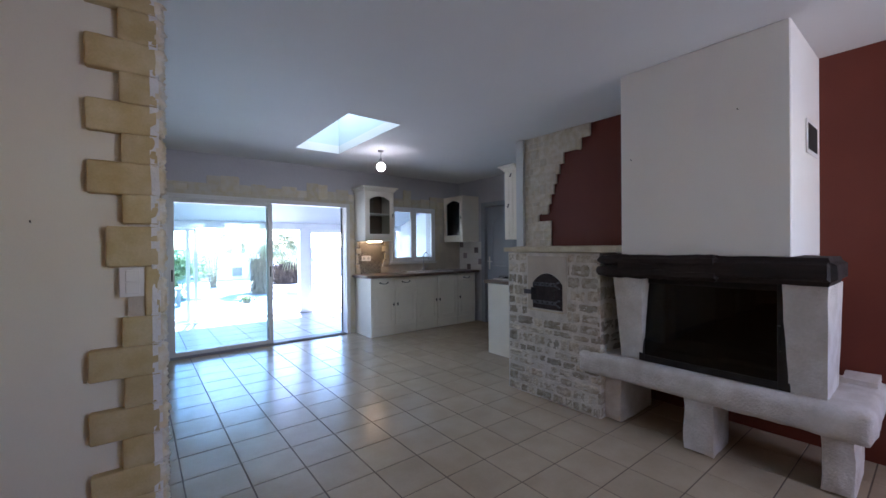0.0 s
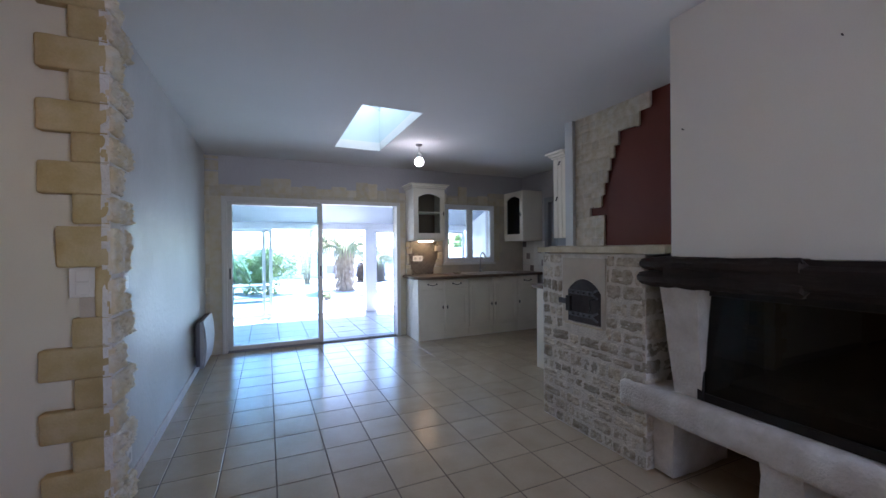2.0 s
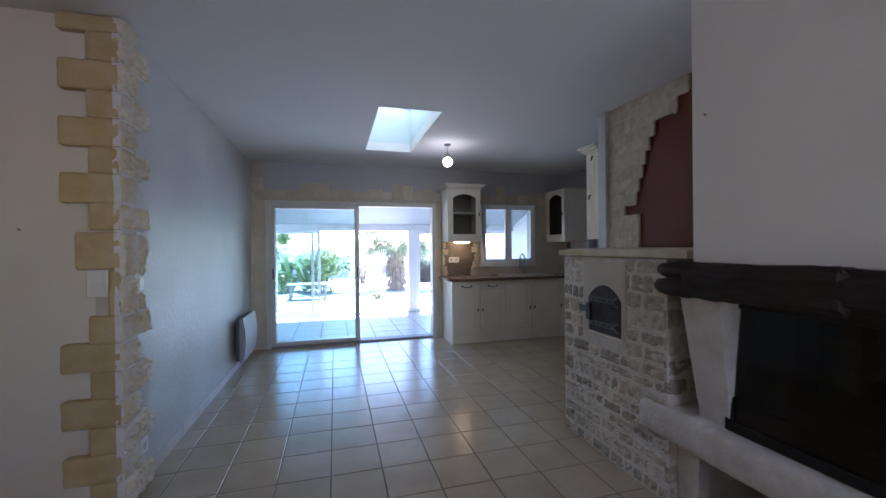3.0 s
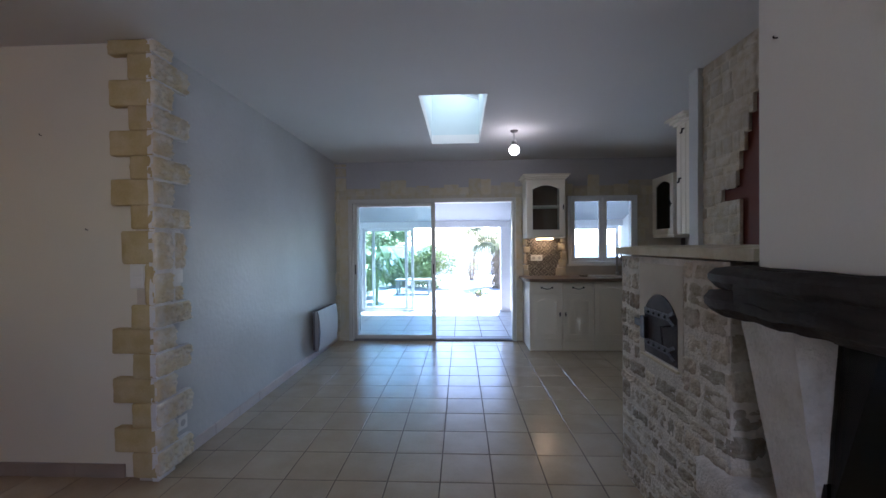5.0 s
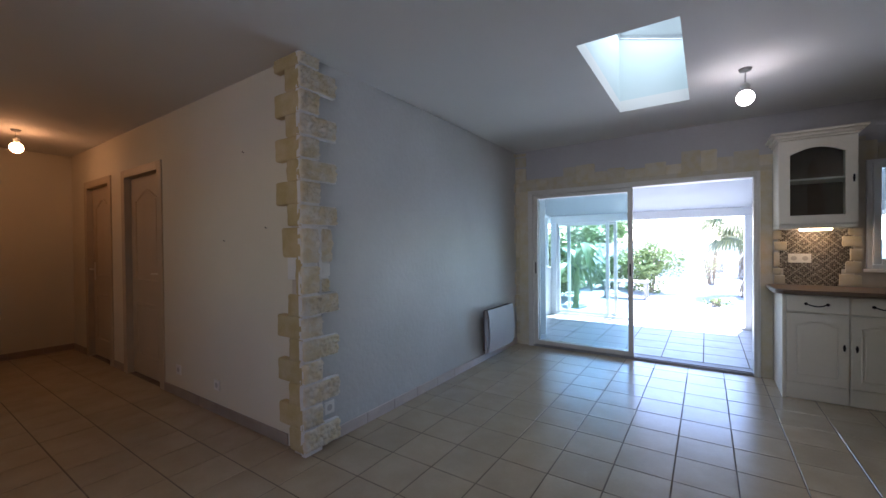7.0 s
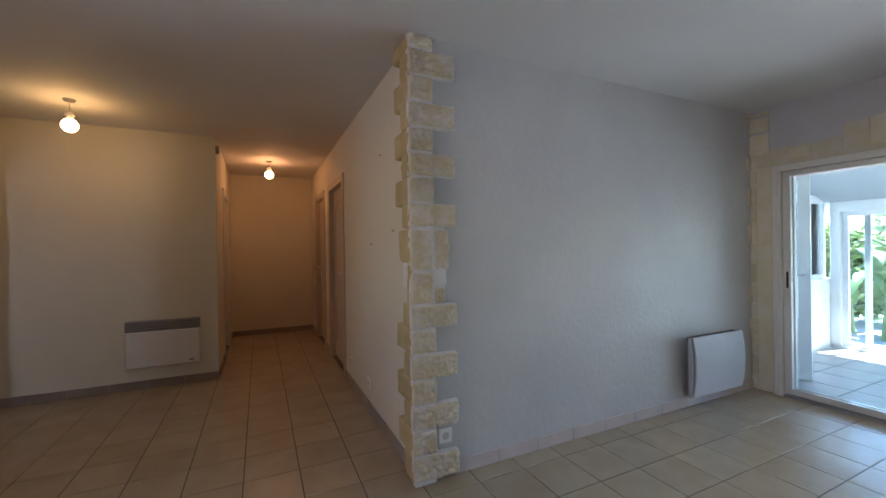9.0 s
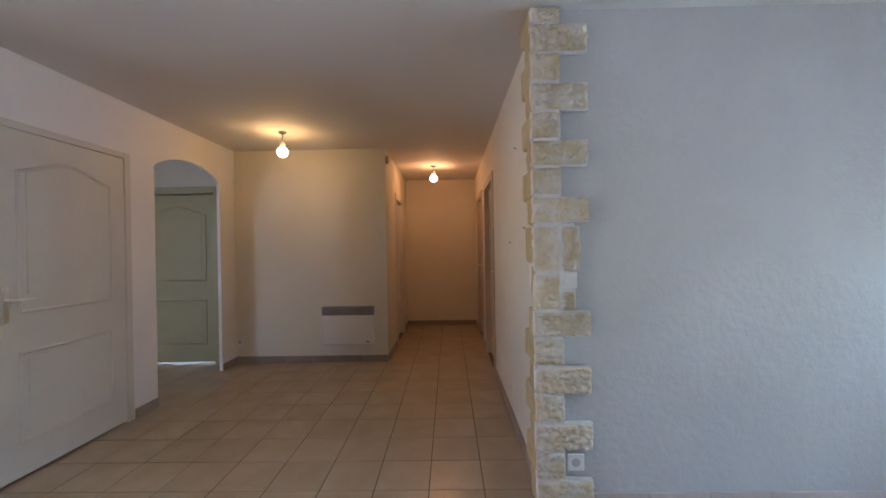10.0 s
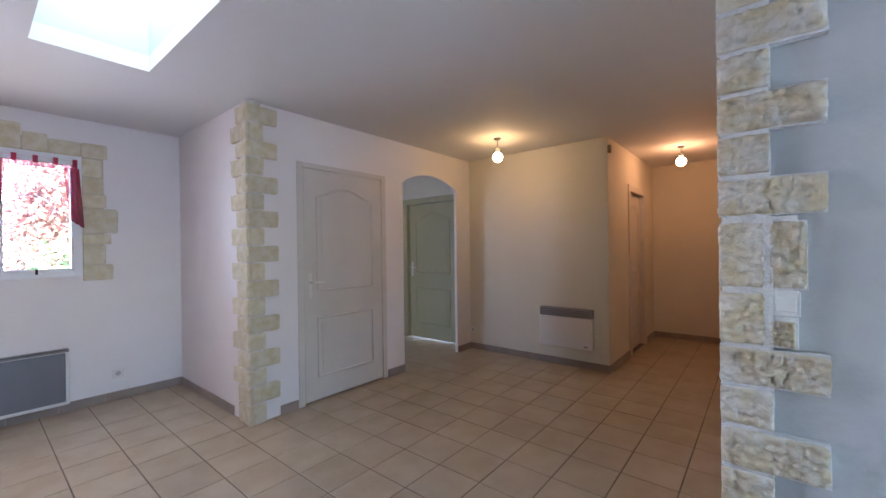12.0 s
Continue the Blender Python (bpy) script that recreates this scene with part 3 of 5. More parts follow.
def base_unit(x0, x1, drawer, handle_x, label, face=5.10):
    u = thing("base_cabinet", label, "cabinet", "base cabinets under the worktop")
    part("body", boxes((x0 + 0.002, face + 0.022, 0.0, x1 - 0.002, YB - 0.004, 0.862)), CAB_WHITE, u)
    part("plinth", boxes((x0 + 0.002, face + 0.012, 0.004, x1 - 0.002, face + 0.022, 0.135), bevel=0.002), CAB_WHITE, u)
    top = 0.855
    if drawer:
        dr = part("drawer_front", boxes((x0 + 0.003, face, 0.72, x1 - 0.003, face + 0.02, 0.855), bevel=0.004), CAB_WHITE, u)
        bm = bmesh.new()
        bow_handle(bm, (x0 + x1) / 2, face, 0.79, 0.13)
        part("handle", bm, BLACK_IRON, dr, "dark drooping bow handle")
        top = 0.712
    do = framed_front("door", x0 + 0.003, x1 - 0.003, 0.14, top, face, u, CAB_WHITE, arch=0.035)
    bm = bmesh.new()
    tube(bm, [(handle_x, face, 0.46), (handle_x, face - 0.022, 0.46)], [0.006, 0.008], 8)
    tube(bm, [(handle_x, face - 0.02, 0.435), (handle_x, face - 0.024, 0.46), (handle_x, face - 0.02, 0.485)], [0.005, 0.009, 0.005], 8)
    part("handle", bm, BLACK_IRON, do, "small dark drop knob")
    return u


def glass_cabinet(w, h, depth, m, label, light=False, crown=True, back=None):
    """A wall cabinet with an arched glazed door; local x across, front towards -y at y = -depth, wall at y = 0."""
    c = thing("wall_cabinet", label, "cabinet", "glazed wall cabinets")
    t = 0.018
    bm = boxes((0, -depth, 0, t, 0, h), (w - t, -depth, 0, w, 0, h), (t, -depth, 0, w - t, 0, t), (t, -depth, h - t, w - t, 0, h))
    part("body", bm, CAB_WHITE, c)
    part("back_panel", boxes((t, -0.012, t, w - t, 0, h - t)), back or BROWN_BACK, c, "inner back panel")
    part("shelf", boxes((t, -depth + 0.03, h * 0.52, w - t, -0.012, h * 0.52 + 0.016)), CAB_WHITE, c)
    r, y = 0.075, -depth - 0.02
    bm = boxes((0.002, y, 0.004, r, y + 0.02, h - 0.004), (w - r, y, 0.004, w - 0.002, y + 0.02, h - 0.004), (r, y, 0.004, w - r, y + 0.02, r))
    tmp = bmesh.new()
    prism(tmp, [(r, h - 0.004), (r, h - r - 0.055)] + arc(r, w - r, h - r - 0.055, 0.055, 12, 1.0)[1:] + [(w - r, h - 0.004)], y, y + 0.02)
    join(bm, tmp)
    door = part("door", bm, CAB_WHITE, c)
    pane = part("pane", boxes((r - 0.008, y + 0.008, r - 0.008, w - r + 0.008, y + 0.012, h - r + 0.004)), GLASS, door, "clear glass pane")
    pane.visible_shadow = False
    bm = bmesh.new()
    tube(bm, [(w - 0.03, y, h * 0.5), (w - 0.03, y - 0.022, h * 0.5)], [0.006, 0.009], 8)
    tube(bm, [(w - 0.03, y - 0.02, h * 0.5 - 0.03), (w - 0.03, y - 0.024, h * 0.5 + 0.03)], 0.006, 8)
    part("handle", bm, BLACK_IRON, door, "small dark knob")
    if crown:
        bm = bmesh.new()
        for z0, z1, o in ((h, h + 0.02, 0.012), (h + 0.02, h + 0.045, 0.03), (h + 0.045, h + 0.065, 0.055)):
            box(bm, -o, -depth - 0.02 - o, z0, w + o, 0, z1, 0.004)
        part("cornice", bm, CAB_WHITE, c)
    part("bottom_rail", boxes((0, -depth - 0.012, -0.035, w, 0, -0.001), bevel=0.004), CAB_WHITE, c)
    if light:
        part("strip_light", boxes((w * 0.34, -depth * 0.55, -0.052, w * 0.76, -depth * 0.3, -0.036), bevel=0.004), STRIP, c, "lit warm strip light")
    return place(c, m)


# rough stone pieces, shared meshes: unit length and height, depth outwards
def stone_mesh(name, seed, nu, nw, rough, edge, mats, jit=1.0, fu=4.0, fw=2.6, chip=False, rim_u=0.035):
    rnd = random.Random(seed)
    off = Vector((rnd.uniform(0, 90), rnd.uniform(0, 90), rnd.uniform(0, 90)))
    verts, faces = [], []
    for j in range(nw + 1):
        for i in range(nu + 1):
            u = (i / nu) if i in (0, nu) else rim_u + (i - 1) / (nu - 2) * (1 - 2 * rim_u)
            w = (j / nw) if j in (0, nw) else 1.8 * rim_u + (j - 1) / (nw - 2) * (1 - 3.6 * rim_u)
            e = min(u, 1 - u, w, 1 - w)
            lift = 1.0 if e > 1e-6 else edge
            nz = noise.fractal(Vector((u * fu, w * fw, 0)) + off, 0.7, 2.1, 4)
            ju = noise.noise(Vector((u * 4, w * 4, 7)) + off) * 0.035 * jit
            jw = noise.noise(Vector((u * 4, w * 4, 17)) + off) * 0.05 * jit
            if (u < 1e-6 or u > 1 - 1e-6) and (w < 1e-6 or w > 1 - 1e-6):
                ju += 0.05 * jit * (1 if u < 0.5 else -1)
                jw += 0.08 * jit * (1 if w < 0.5 else -1)
            verts.append((u + ju, w + jw, lift * (0.82 + rough * nz)))
    row = nu + 1
    for j in range(nw):
        for i in range(nu):
            a = j * row + i
            faces.append((a, a + 1, a + row + 1, a + row))
    rim = [i for i in range(row)] + [j * row + nu for j in range(1, nw + 1)] + [nw * row + i for i in range(nu - 1, -1, -1)] + [j * row for j in range(nw - 1, 0, -1)]
    base = len(verts)
    for k in rim:
        verts.append((verts[k][0], verts[k][1], -0.1))
    for k in range(len(rim)):
        n2 = (k + 1) % len(rim)
        faces.append((rim[k], base + k, base + n2, rim[n2]))
    me = bpy.data.meshes.new(name)
    me.from_pydata(verts, [], faces)
    me.polygons.foreach_set("use_smooth", [not chip and k < nu * nw for k in range(len(faces))])
    me.materials.append(mats)
    return me


def stone(name, me, parent, origin, u, n, length, height, depth):
    """One stone: origin is its lower corner on the wall, u its direction along the wall, n outwards."""
    ob = new(name, me)
    ob.parent = parent
    u, n = Vector(u), Vector(n)
    m = Matrix.Identity(4)
    for c, v in enumerate((u * length, Vector((0, 0, height)), n * depth)):
        for r in range(3):
            m[r][c] = v[r]
    m.translation = Vector(origin)
    ob.matrix_basis = m
    return ob


SPLIT = [stone_mesh("split_stone", 10 + i, 36, 17, 0.60, 0.62, STONE_PALE, 0.4, 13.0, 6.0) for i in range(5)]
SPLIT_SHORT = [stone_mesh("split_stone", 20 + i, 18, 17, 0.60, 0.62, STONE_PALE, 0.4, 6.5, 6.0) for i in range(4)]
SPLIT_TALL = [stone_mesh("split_stone", 25 + i, 16, 26, 0.45, 0.62, STONE_PALE, 0.4, 5.0, 9.0) for i in range(4)]
CASTY = [stone_mesh("cast_stone", 30 + i, 8, 6, 0.10, 0.8, STONE_YELLOW, 0.3) for i in range(5)]
CASTP = [stone_mesh("cast_stone", 40 + i, 8, 5, 0.2, 0.65, STONE_OCHRE, 0.5) for i in range(5)]
RUBBLE = [stone_mesh("rubble_stone", 60 + i, 10, 8, 0.4, 0.5, STONE_GREY, 2.4, rim_u=0.09) for i in range(12)]
CREAMS = [stone_mesh("cladding_stone", 80 + i, 7, 5, 0.4, 0.35, CLAD_STONE) for i in range(7)]
TRIM = [stone_mesh("trim_stone", 95 + i, 7, 5, 0.15, 0.8, CREAM_TRIM, 0.7) for i in range(6)]

# ---------------------------------------------------------------- kitchen: doors and windows
# sliding patio door
sd = tagged(thing("door_1", "white aluminium sliding patio door, one leaf slid open", "door"), kind="structure")
x0, x1, _, z1 = SLIDE
yf = YB - 0.03
bm = boxes((x0, yf, 0, x0 + 0.03, YB + 0.12, z1), (x1 - 0.03, yf, 0, x1, YB + 0.12, z1), (x0 + 0.03, yf, z1 - 0.03, x1 - 0.03, YB + 0.12, z1), bevel=0.003)
part("outer_frame", bm, ALU, sd)
part("threshold", boxes((x0 + 0.03, yf + 0.01, -0.004, x1 - 0.03, YB + 0.20, 0.010), (x0 + 0.03, YB + 0.045, 0.008, x1 - 0.03, YB + 0.052, 0.018), (x0 + 0.03, YB - 0.012, 0.008, x1 - 0.03, YB - 0.005, 0.018), bevel=0.001), GREY_METAL, sd, "grey aluminium threshold with two tracks")
part("reveal", boxes((x1, YB + 0.12, 0.0, x1 + 0.004, YB + 0.262, z1), (x0 - 0.004, YB + 0.12, 0.0, x0, YB + 0.262, z1)), ALU, sd)
part("casing", boxes((x0 - 0.03, YB - 0.035, 0, x0 + 0.004, YB, z1 + 0.025), (x1 - 0.004, YB - 0.035, 0, x1 + 0.022, YB, z1 + 0.025), (x0 + 0.004, YB - 0.035, z1 - 0.002, x1 - 0.004, YB, z1 + 0.025), bevel=0.004), ALU, sd)
for k, (a, b, yy) in enumerate(((x0 + 0.032, 1.45, YB + 0.0), (x0 + 0.036, 1.44, YB + 0.055))):
    s = 0.052
    sash = part("sash", boxes((a, yy, 0.026, a + s, yy + 0.035, z1 - 0.033), (b - s, yy, 0.026, b, yy + 0.035, z1 - 0.033), (a + s, yy, 0.026, b - s, yy + 0.035, 0.026 + s), (a + s, yy, z1 - 0.033 - s * 0.8, b - s, yy + 0.035, z1 - 0.033), bevel=0.003), ALU, sd)
    pane = part("pane", boxes((a + s - 0.005, yy + 0.014, 0.08, b - s + 0.005, yy + 0.02, z1 - 0.09)), DOOR_GLASS, sash)
    pane.visible_shadow = False
    part("recessed_pull", boxes((a + 0.02, yy - 0.004, 0.93, a + 0.036, yy, 1.07), (b - 0.036, yy - 0.004, 0.93, b - 0.02, yy, 1.07), bevel=0.002), BLACK_IRON, sash, "black recessed pull")

# kitchen window
kw = tagged(thing("window_1", "white two-leaf kitchen window onto the veranda", "window"), kind="structure")
x0, x1, z0, z1 = WIN
bm = boxes((x0, YB - 0.02, z0, x0 + 0.035, YB + 0.06, z1), (x1 - 0.035, YB - 0.02, z0, x1, YB + 0.06, z1), (x0 + 0.035, YB - 0.02, z0, x1 - 0.035, YB + 0.06, z0 + 0.035), (x0 + 0.035, YB - 0.02, z1 - 0.03, x1 - 0.035, YB + 0.06, z1), bevel=0.003)
part("window_frame", bm, PVC, kw)
xm = (x0 + x1) / 2
for a, b in ((x0 + 0.037, xm - 0.001), (xm + 0.001, x1 - 0.037)):
    s = 0.05
    sash = part("sash", boxes((a, YB - 0.035, z0 + 0.037, a + s, YB + 0.02, z1 - 0.032), (b - s, YB - 0.035, z0 + 0.037, b, YB + 0.02, z1 - 0.032), (a + s, YB - 0.035, z0 + 0.037, b - s, YB + 0.02, z0 + 0.037 + s), (a + s, YB - 0.035, z1 - 0.032 - s, b - s, YB + 0.02, z1 - 0.032), bevel=0.004), PVC, kw)
    pane = part("pane", boxes((a + s - 0.004, YB - 0.012, z0 + 0.08, b - s + 0.004, YB - 0.006, z1 - 0.075)), GLASS, sash)
    pane.visible_shadow = False
bm = boxes((xm - 0.014, YB - 0.042, 1.44, xm + 0.014, YB - 0.035, 1.51), bevel=0.002)
tube(bm, [(xm, YB - 0.042, 1.48), (xm, YB - 0.075, 1.48), (xm, YB - 0.075, 1.37)], 0.008, 8)
part("window_handle", bm, PVC, kw, "white lever handle")
tagged(part("window_sill_1", boxes((x0 - 0.02, YB - 0.03, z0 - 0.03, x1 + 0.02, YB, z0 - 0.001), bevel=0.004), CERAMIC), "white tiled window sill", "sill", kind="structure")

# grey door to the pantry
panel_door("door_2", 0.88, 2.06, pose(XK, 4.98, 0, 0, 0, -90), GREY_DOOR, "closed blue-grey painted door in the kitchen wall", handle_left=True)

# ---------------------------------------------------------------- kitchen: units
xs = [2.68, 3.06, 3.45, 3.865, 4.30, 4.70]
base_unit(xs[0], xs[1], True, xs[1] - 0.035, "cream base cabinet with a drawer and arched panel door")
base_unit(xs[1], xs[2], True, xs[1] + 0.035, "cream base cabinet with a drawer and arched panel door")
base_unit(xs[2], xs[3], False, xs[3] - 0.035, "cream sink cabinet with a full-height panel door")
base_unit(xs[3], xs[4], False, xs[3] + 0.035, "cream sink cabinet with a full-height panel door")
base_unit(xs[4], xs[5], True, xs[4] + 0.035, "cream corner cabinet with a drawer and panel door")
ep = part("end_panel", boxes((2.655, 5.10, 0, 2.68, YB - 0.003, 0.862), bevel=0.003), CAB_WHITE)
tagged(ep, "cream side panel closing the row of cabinets", "panel")
bm = bmesh.new()
o = [(2.60, YB - 0.003), (2.60, 5.22), (2.615, 5.15), (2.66, 5.085), (2.72, 5.065), (XK - 0.003, 5.065), (XK - 0.003, YB - 0.003)]
prism(bm, o, 0.862, 0.90, "xy")
bmesh.ops.bevel(bm, geom=[e for e in bm.edges if abs(e.verts[0].co.z - e.verts[1].co.z) < 1e-5], offset=0.008, segments=2, affect="EDGES")
tagged(part("worktop", bm, WORKTOP), "brown wood-effect worktop with a rounded corner", "worktop")
# sink and tap
sk = thing("sink", "white ceramic inset sink with drainer", "sink")
bm = boxes((3.52, 5.16, 0.897, 4.26, 5.19, 0.914), (3.52, 5.53, 0.897, 4.26, 5.56, 0.914), (3.52, 5.19, 0.897, 3.55, 5.53, 0.914), (4.23, 5.19, 0.897, 4.26, 5.53, 0.914), (3.86, 5.19, 0.897, 3.9, 5.53, 0.912), (3.55, 5.19, 0.897, 3.86, 5.53, 0.904), bevel=0.003)
part("rim", bm, CERAMIC, sk)
part("bowl", boxes((3.9, 5.19, 0.893, 4.23, 5.53, 0.902)), GREY_METAL, sk)
tap = thing("tap", "chrome swan-neck mixer tap behind the sink", "tap", at=(3.90, 5.545, 0.906))
bm = bmesh.new()
tube(bm, [(0, 0, 0), (0, 0, 0.05)], [0.026, 0.022], 14)
pts = [(0, 0, 0.05), (0, 0, 0.24)] + [(0, -0.075 + 0.075 * math.cos(math.pi * k / 8), 0.24 + 0.075 * math.sin(math.pi * k / 8)) for k in range(1, 9)] + [(0, -0.15, 0.2)]
tube(bm, pts, 0.011, 10)
part("spout", bm, STEEL, tap, smooth=True)
bm = bmesh.new()
tube(bm, [(0.02, 0, 0.045), (0.06, 0, 0.075), (0.1, 0, 0.1)], [0.009, 0.007, 0.006], 8)
part("lever", bm, STEEL, tap, smooth=True)
dish = part("soap_dish", lathe(bmesh.new(), [(0.05, 0.0), (0.07, 0.03), (0.066, 0.03), (0.045, 0.006)], (3.42, 5.42, 0.9), 18), STONE_GREY, smooth=True)
tagged(dish, "small brown dish standing on the worktop", "dish")

glass_cabinet(0.49, 0.72, 0.34, pose(2.655, YB - 0.002, 1.445), "cream wall cabinet with arched glass door and lit underside", light=True)
glass_cabinet(0.52, 0.76, 0.36, pose(XK - 0.002, YB - 0.02, 1.44, 0, 0, -90), "cream wall cabinet with arched glass door on the end wall", crown=False, back=CAB_WHITE)

tagged(part("window_plaster", boxes((3.205, YB - 0.006, 0.903, WIN[0] - 0.002, YB - 0.001, 2.2), (WIN[1] + 0.002, YB - 0.006, 0.903, XK - 0.002, YB - 0.001, 2.2), (WIN[0] - 0.002, YB - 0.006, 0.903, WIN[1] + 0.002, YB - 0.001, WIN[2] - 0.031), (WIN[0] - 0.002, YB - 0.006, WIN[3], WIN[1] + 0.002, YB - 0.001, 2.13)), PLASTER), "cream rendered band round the kitchen window", "plaster", kind="structure")

# mosaic splashback with rough stones round it
mp = thing("mosaic_splashback", "brown and beige mosaic panel framed by rough stones", "splashback")
part("bed", boxes((2.69, YB - 0.006, 0.902, 3.20, YB - 0.001, 1.41)), MORTAR, mp)
p = 0.0125
for nm, mat, pick in (("mosaic", MOSAIC, 0), ("pale_mosaic", MOSAIC_PALE, 1)):
    bm = bmesh.new()
    for i in range(41):
        for j in range(41):
            x, z = 2.692 + i * p, 0.903 + j * p
            lim = 0.035 if z < 1.05 else 0.0
            pale = (i + j if (i // 5 + j // 5) % 2 else i - j) % 4 == 0
            if x < 2.69 + lim or x > 3.185 - lim * 2 or pale != pick:
                continue
            box(bm, x, YB - 0.011, z, x + p - 0.002, YB - 0.005, z + p - 0.002)
    part(nm, bm, mat, mp, "small mosaic squares in a diagonal weave", kind="stuff")
rnd = random.Random(5)
for x, z, w, h in ((2.66, 0.905, 0.08, 0.08), (2.65, 0.99, 0.06, 0.06), (2.655, 1.07, 0.045, 0.13), (2.66, 1.22, 0.09, 0.08), (2.65, 1.32, 0.06, 0.08),
                   (3.10, 0.905, 0.14, 0.10), (3.14, 1.02, 0.1, 0.10), (3.17, 1.13, 0.08, 0.10), (3.12, 1.25, 0.12, 0.09), (3.16, 1.35, 0.09, 0.06)):
    stone("stone", TRIM[rnd.randrange(6)], mp, (x, YB - 0.004, z), (1, 0, 0), (0, -1, 0), w, h, 0.028)
socket(pose(2.84, YB - 0.011, 1.145), "white double socket set in the mosaic", w=0.16)

# tiled end wall over the worktop
tw = thing("wall_tiles", "white ceramic wall tiles with a few plum inserts", "tiles")
part("bed", boxes((XK - 0.005, 4.99, 0.902, XK - 0.001, YB - 0.03, 1.40)), MORTAR, tw)
tm = boxes((-0.004, 0.002, 0.002, 0.004, 0.098, 0.098), bevel=0.002)
me1, me2 = bpy.data.meshes.new("tile"), bpy.data.meshes.new("tile")
tm.to_mesh(me1)
tm.to_mesh(me2)
tm.free()
me1.materials.append(CERAMIC)
me2.materials.append(PLUM)
for i in range(6):
    for j in range(5):
        ob = new("tile", me2 if (i * 3 + j * 2) % 7 == 2 else me1)
        ob.parent = tw
        ob.matrix_basis = pose(XK - 0.007, 4.995 + i * 0.1, 0.903 + j * 0.1)

# cooking side: base unit end, worktop, hob, cabinet, extractor
cb = thing("cooker_cabinet", "white base cabinet with a plain end panel", "cabinet")
part("end_panel", boxes((3.43, YK + 0.003, 0, 3.452, 3.49, 0.862), bevel=0.003), CAB_WHITE, cb)
part("body", boxes((3.454, YK + 0.003, 0.0, XK - 0.01, 3.47, 0.862)), CAB_WHITE, cb)
for i in range(3):
    framed_front("door", -0.42, -0.005, 0.14, 0.855, 0, cb, CAB_WHITE, arch=0.03).matrix_basis = pose(3.46 + 0.43 * i, 3.49, 0, 0, 0, 180)
tagged(part("cooker_worktop", boxes((3.40, YK + 0.003, 0.862, XK - 0.005, 3.535, 0.90), bevel=0.006), WORKTOP), "brown worktop beside the chimney wall", "worktop")
hb = thing("gas_hob", "white gas hob with black pan supports", "hob", at=(3.52, 3.13, 0.902))
part("plate", boxes((0, 0, 0, 0.56, 0.36, 0.012), bevel=0.004), CERAMIC, hb)
for i, j in ((0.14, 0.1), (0.42, 0.1), (0.14, 0.27), (0.42, 0.27)):
    part("burner", lathe(bmesh.new(), [(0.04, 0.012), (0.04, 0.022), (0.02, 0.026)], (i, j, 0), 14), BLACK_IRON, hb)
    bm = bmesh.new()
    for a in range(4):
        c, s = math.cos(a * math.pi / 2 + 0.78), math.sin(a * math.pi / 2 + 0.78)
        tube(bm, [(i + c * 0.02, j + s * 0.02, 0.036), (i + c * 0.085, j + s * 0.085, 0.036), (i + c * 0.085, j + s * 0.085, 0.012)], 0.004, 6)
    part("pan_support", bm, BLACK_IRON, hb)
sc = thing("tall_wall_cabinet", "white wall cabinet with grooved side boards and cornice", "cabinet")
part("body", boxes((3.425, YK + 0.003, 1.395, 3.80, 3.19, 2.19)), CAB_WHITE, sc)
for i in range(3):
    a = YK + 0.006 + i * 0.061
    part("board", boxes((3.413, a, 1.392, 3.426, a + 0.058, 2.19), bevel=0.004), CAB_WHITE, sc)
bm = bmesh.new()
for za, zb, oo in ((2.19, 2.21, 0.012), (2.21, 2.235, 0.03), (2.235, 2.255, 0.055)):
    box(bm, 3.413 - oo, YK + 0.003, za, 3.80 + oo, 3.19 + oo, zb, 0.004)
part("cornice", bm, CAB_WHITE, sc)
for z, yy in ((1.78, 3.115), (2.13, 3.075)):
    bm = bmesh.new()
    tube(bm, [(3.414, yy, z + 0.02), (3.40, yy, z + 0.02), (3.395, yy, z - 0.01), (3.385, yy, z - 0.012)], 0.006, 8)
    part("hook", bm, BLACK_IRON, sc, "small dark hook")
eh = thing("extractor_hood", "black curved extractor hood over the hob", "hood")
bm = bmesh.new()
prism(bm, [(YK + 0.004, 1.70), (3.55, 1.70), (3.56, 1.73), (3.44, 1.84), (3.30, 1.92), (3.22, 1.96), (YK + 0.004, 1.96)], 3.84, 4.40, "yz")
part("canopy", bm, BLACK_IRON, eh)
part("flue", boxes((4.0, YK + 0.004, 1.96, 4.24, 3.24, H - 0.002)), BLACK_IRON, eh)

ceiling_bulb(2.36, 4.24, BULB_COOL, "bare lit globe bulb on a short flex in the kitchen")

# electric radiator with a bowed front
rd = thing("radiator", "pale grey electric radiator with bowed front on the grey wall", "radiator")
w0, w1 = 4.60, 5.26
n = 12
bow = [(XG + 0.105 + 0.026 * math.sin(math.pi * i / n) ** 0.9, 0.11 + 0.47 * i / n) for i in range(n + 1)]
bm = prism(bmesh.new(), bow + [(x - 0.012, z) for x, z in bow[::-1]], w0 + 0.004, w1 - 0.004, "xz")
part("front_panel", bm, RADIATOR, rd, "bowed pale grey front")
for ya, yb in ((w0 - 0.012, w0 + 0.002), (w1 - 0.002, w1 + 0.012)):
    bm = prism(bmesh.new(), [(XG + 0.075, 0.115)] + [(x - 0.016, z) for x, z in bow] + [(XG + 0.075, 0.575)], ya, yb, "xz")
    part("end_cap", bm, RADIATOR, rd)
part("top_grille", boxes((XG + 0.04, w0 + 0.03, 0.566, XG + 0.09, w1 - 0.03, 0.575), bevel=0.001), GRILLE_DARK, rd, "dark slotted top grille")
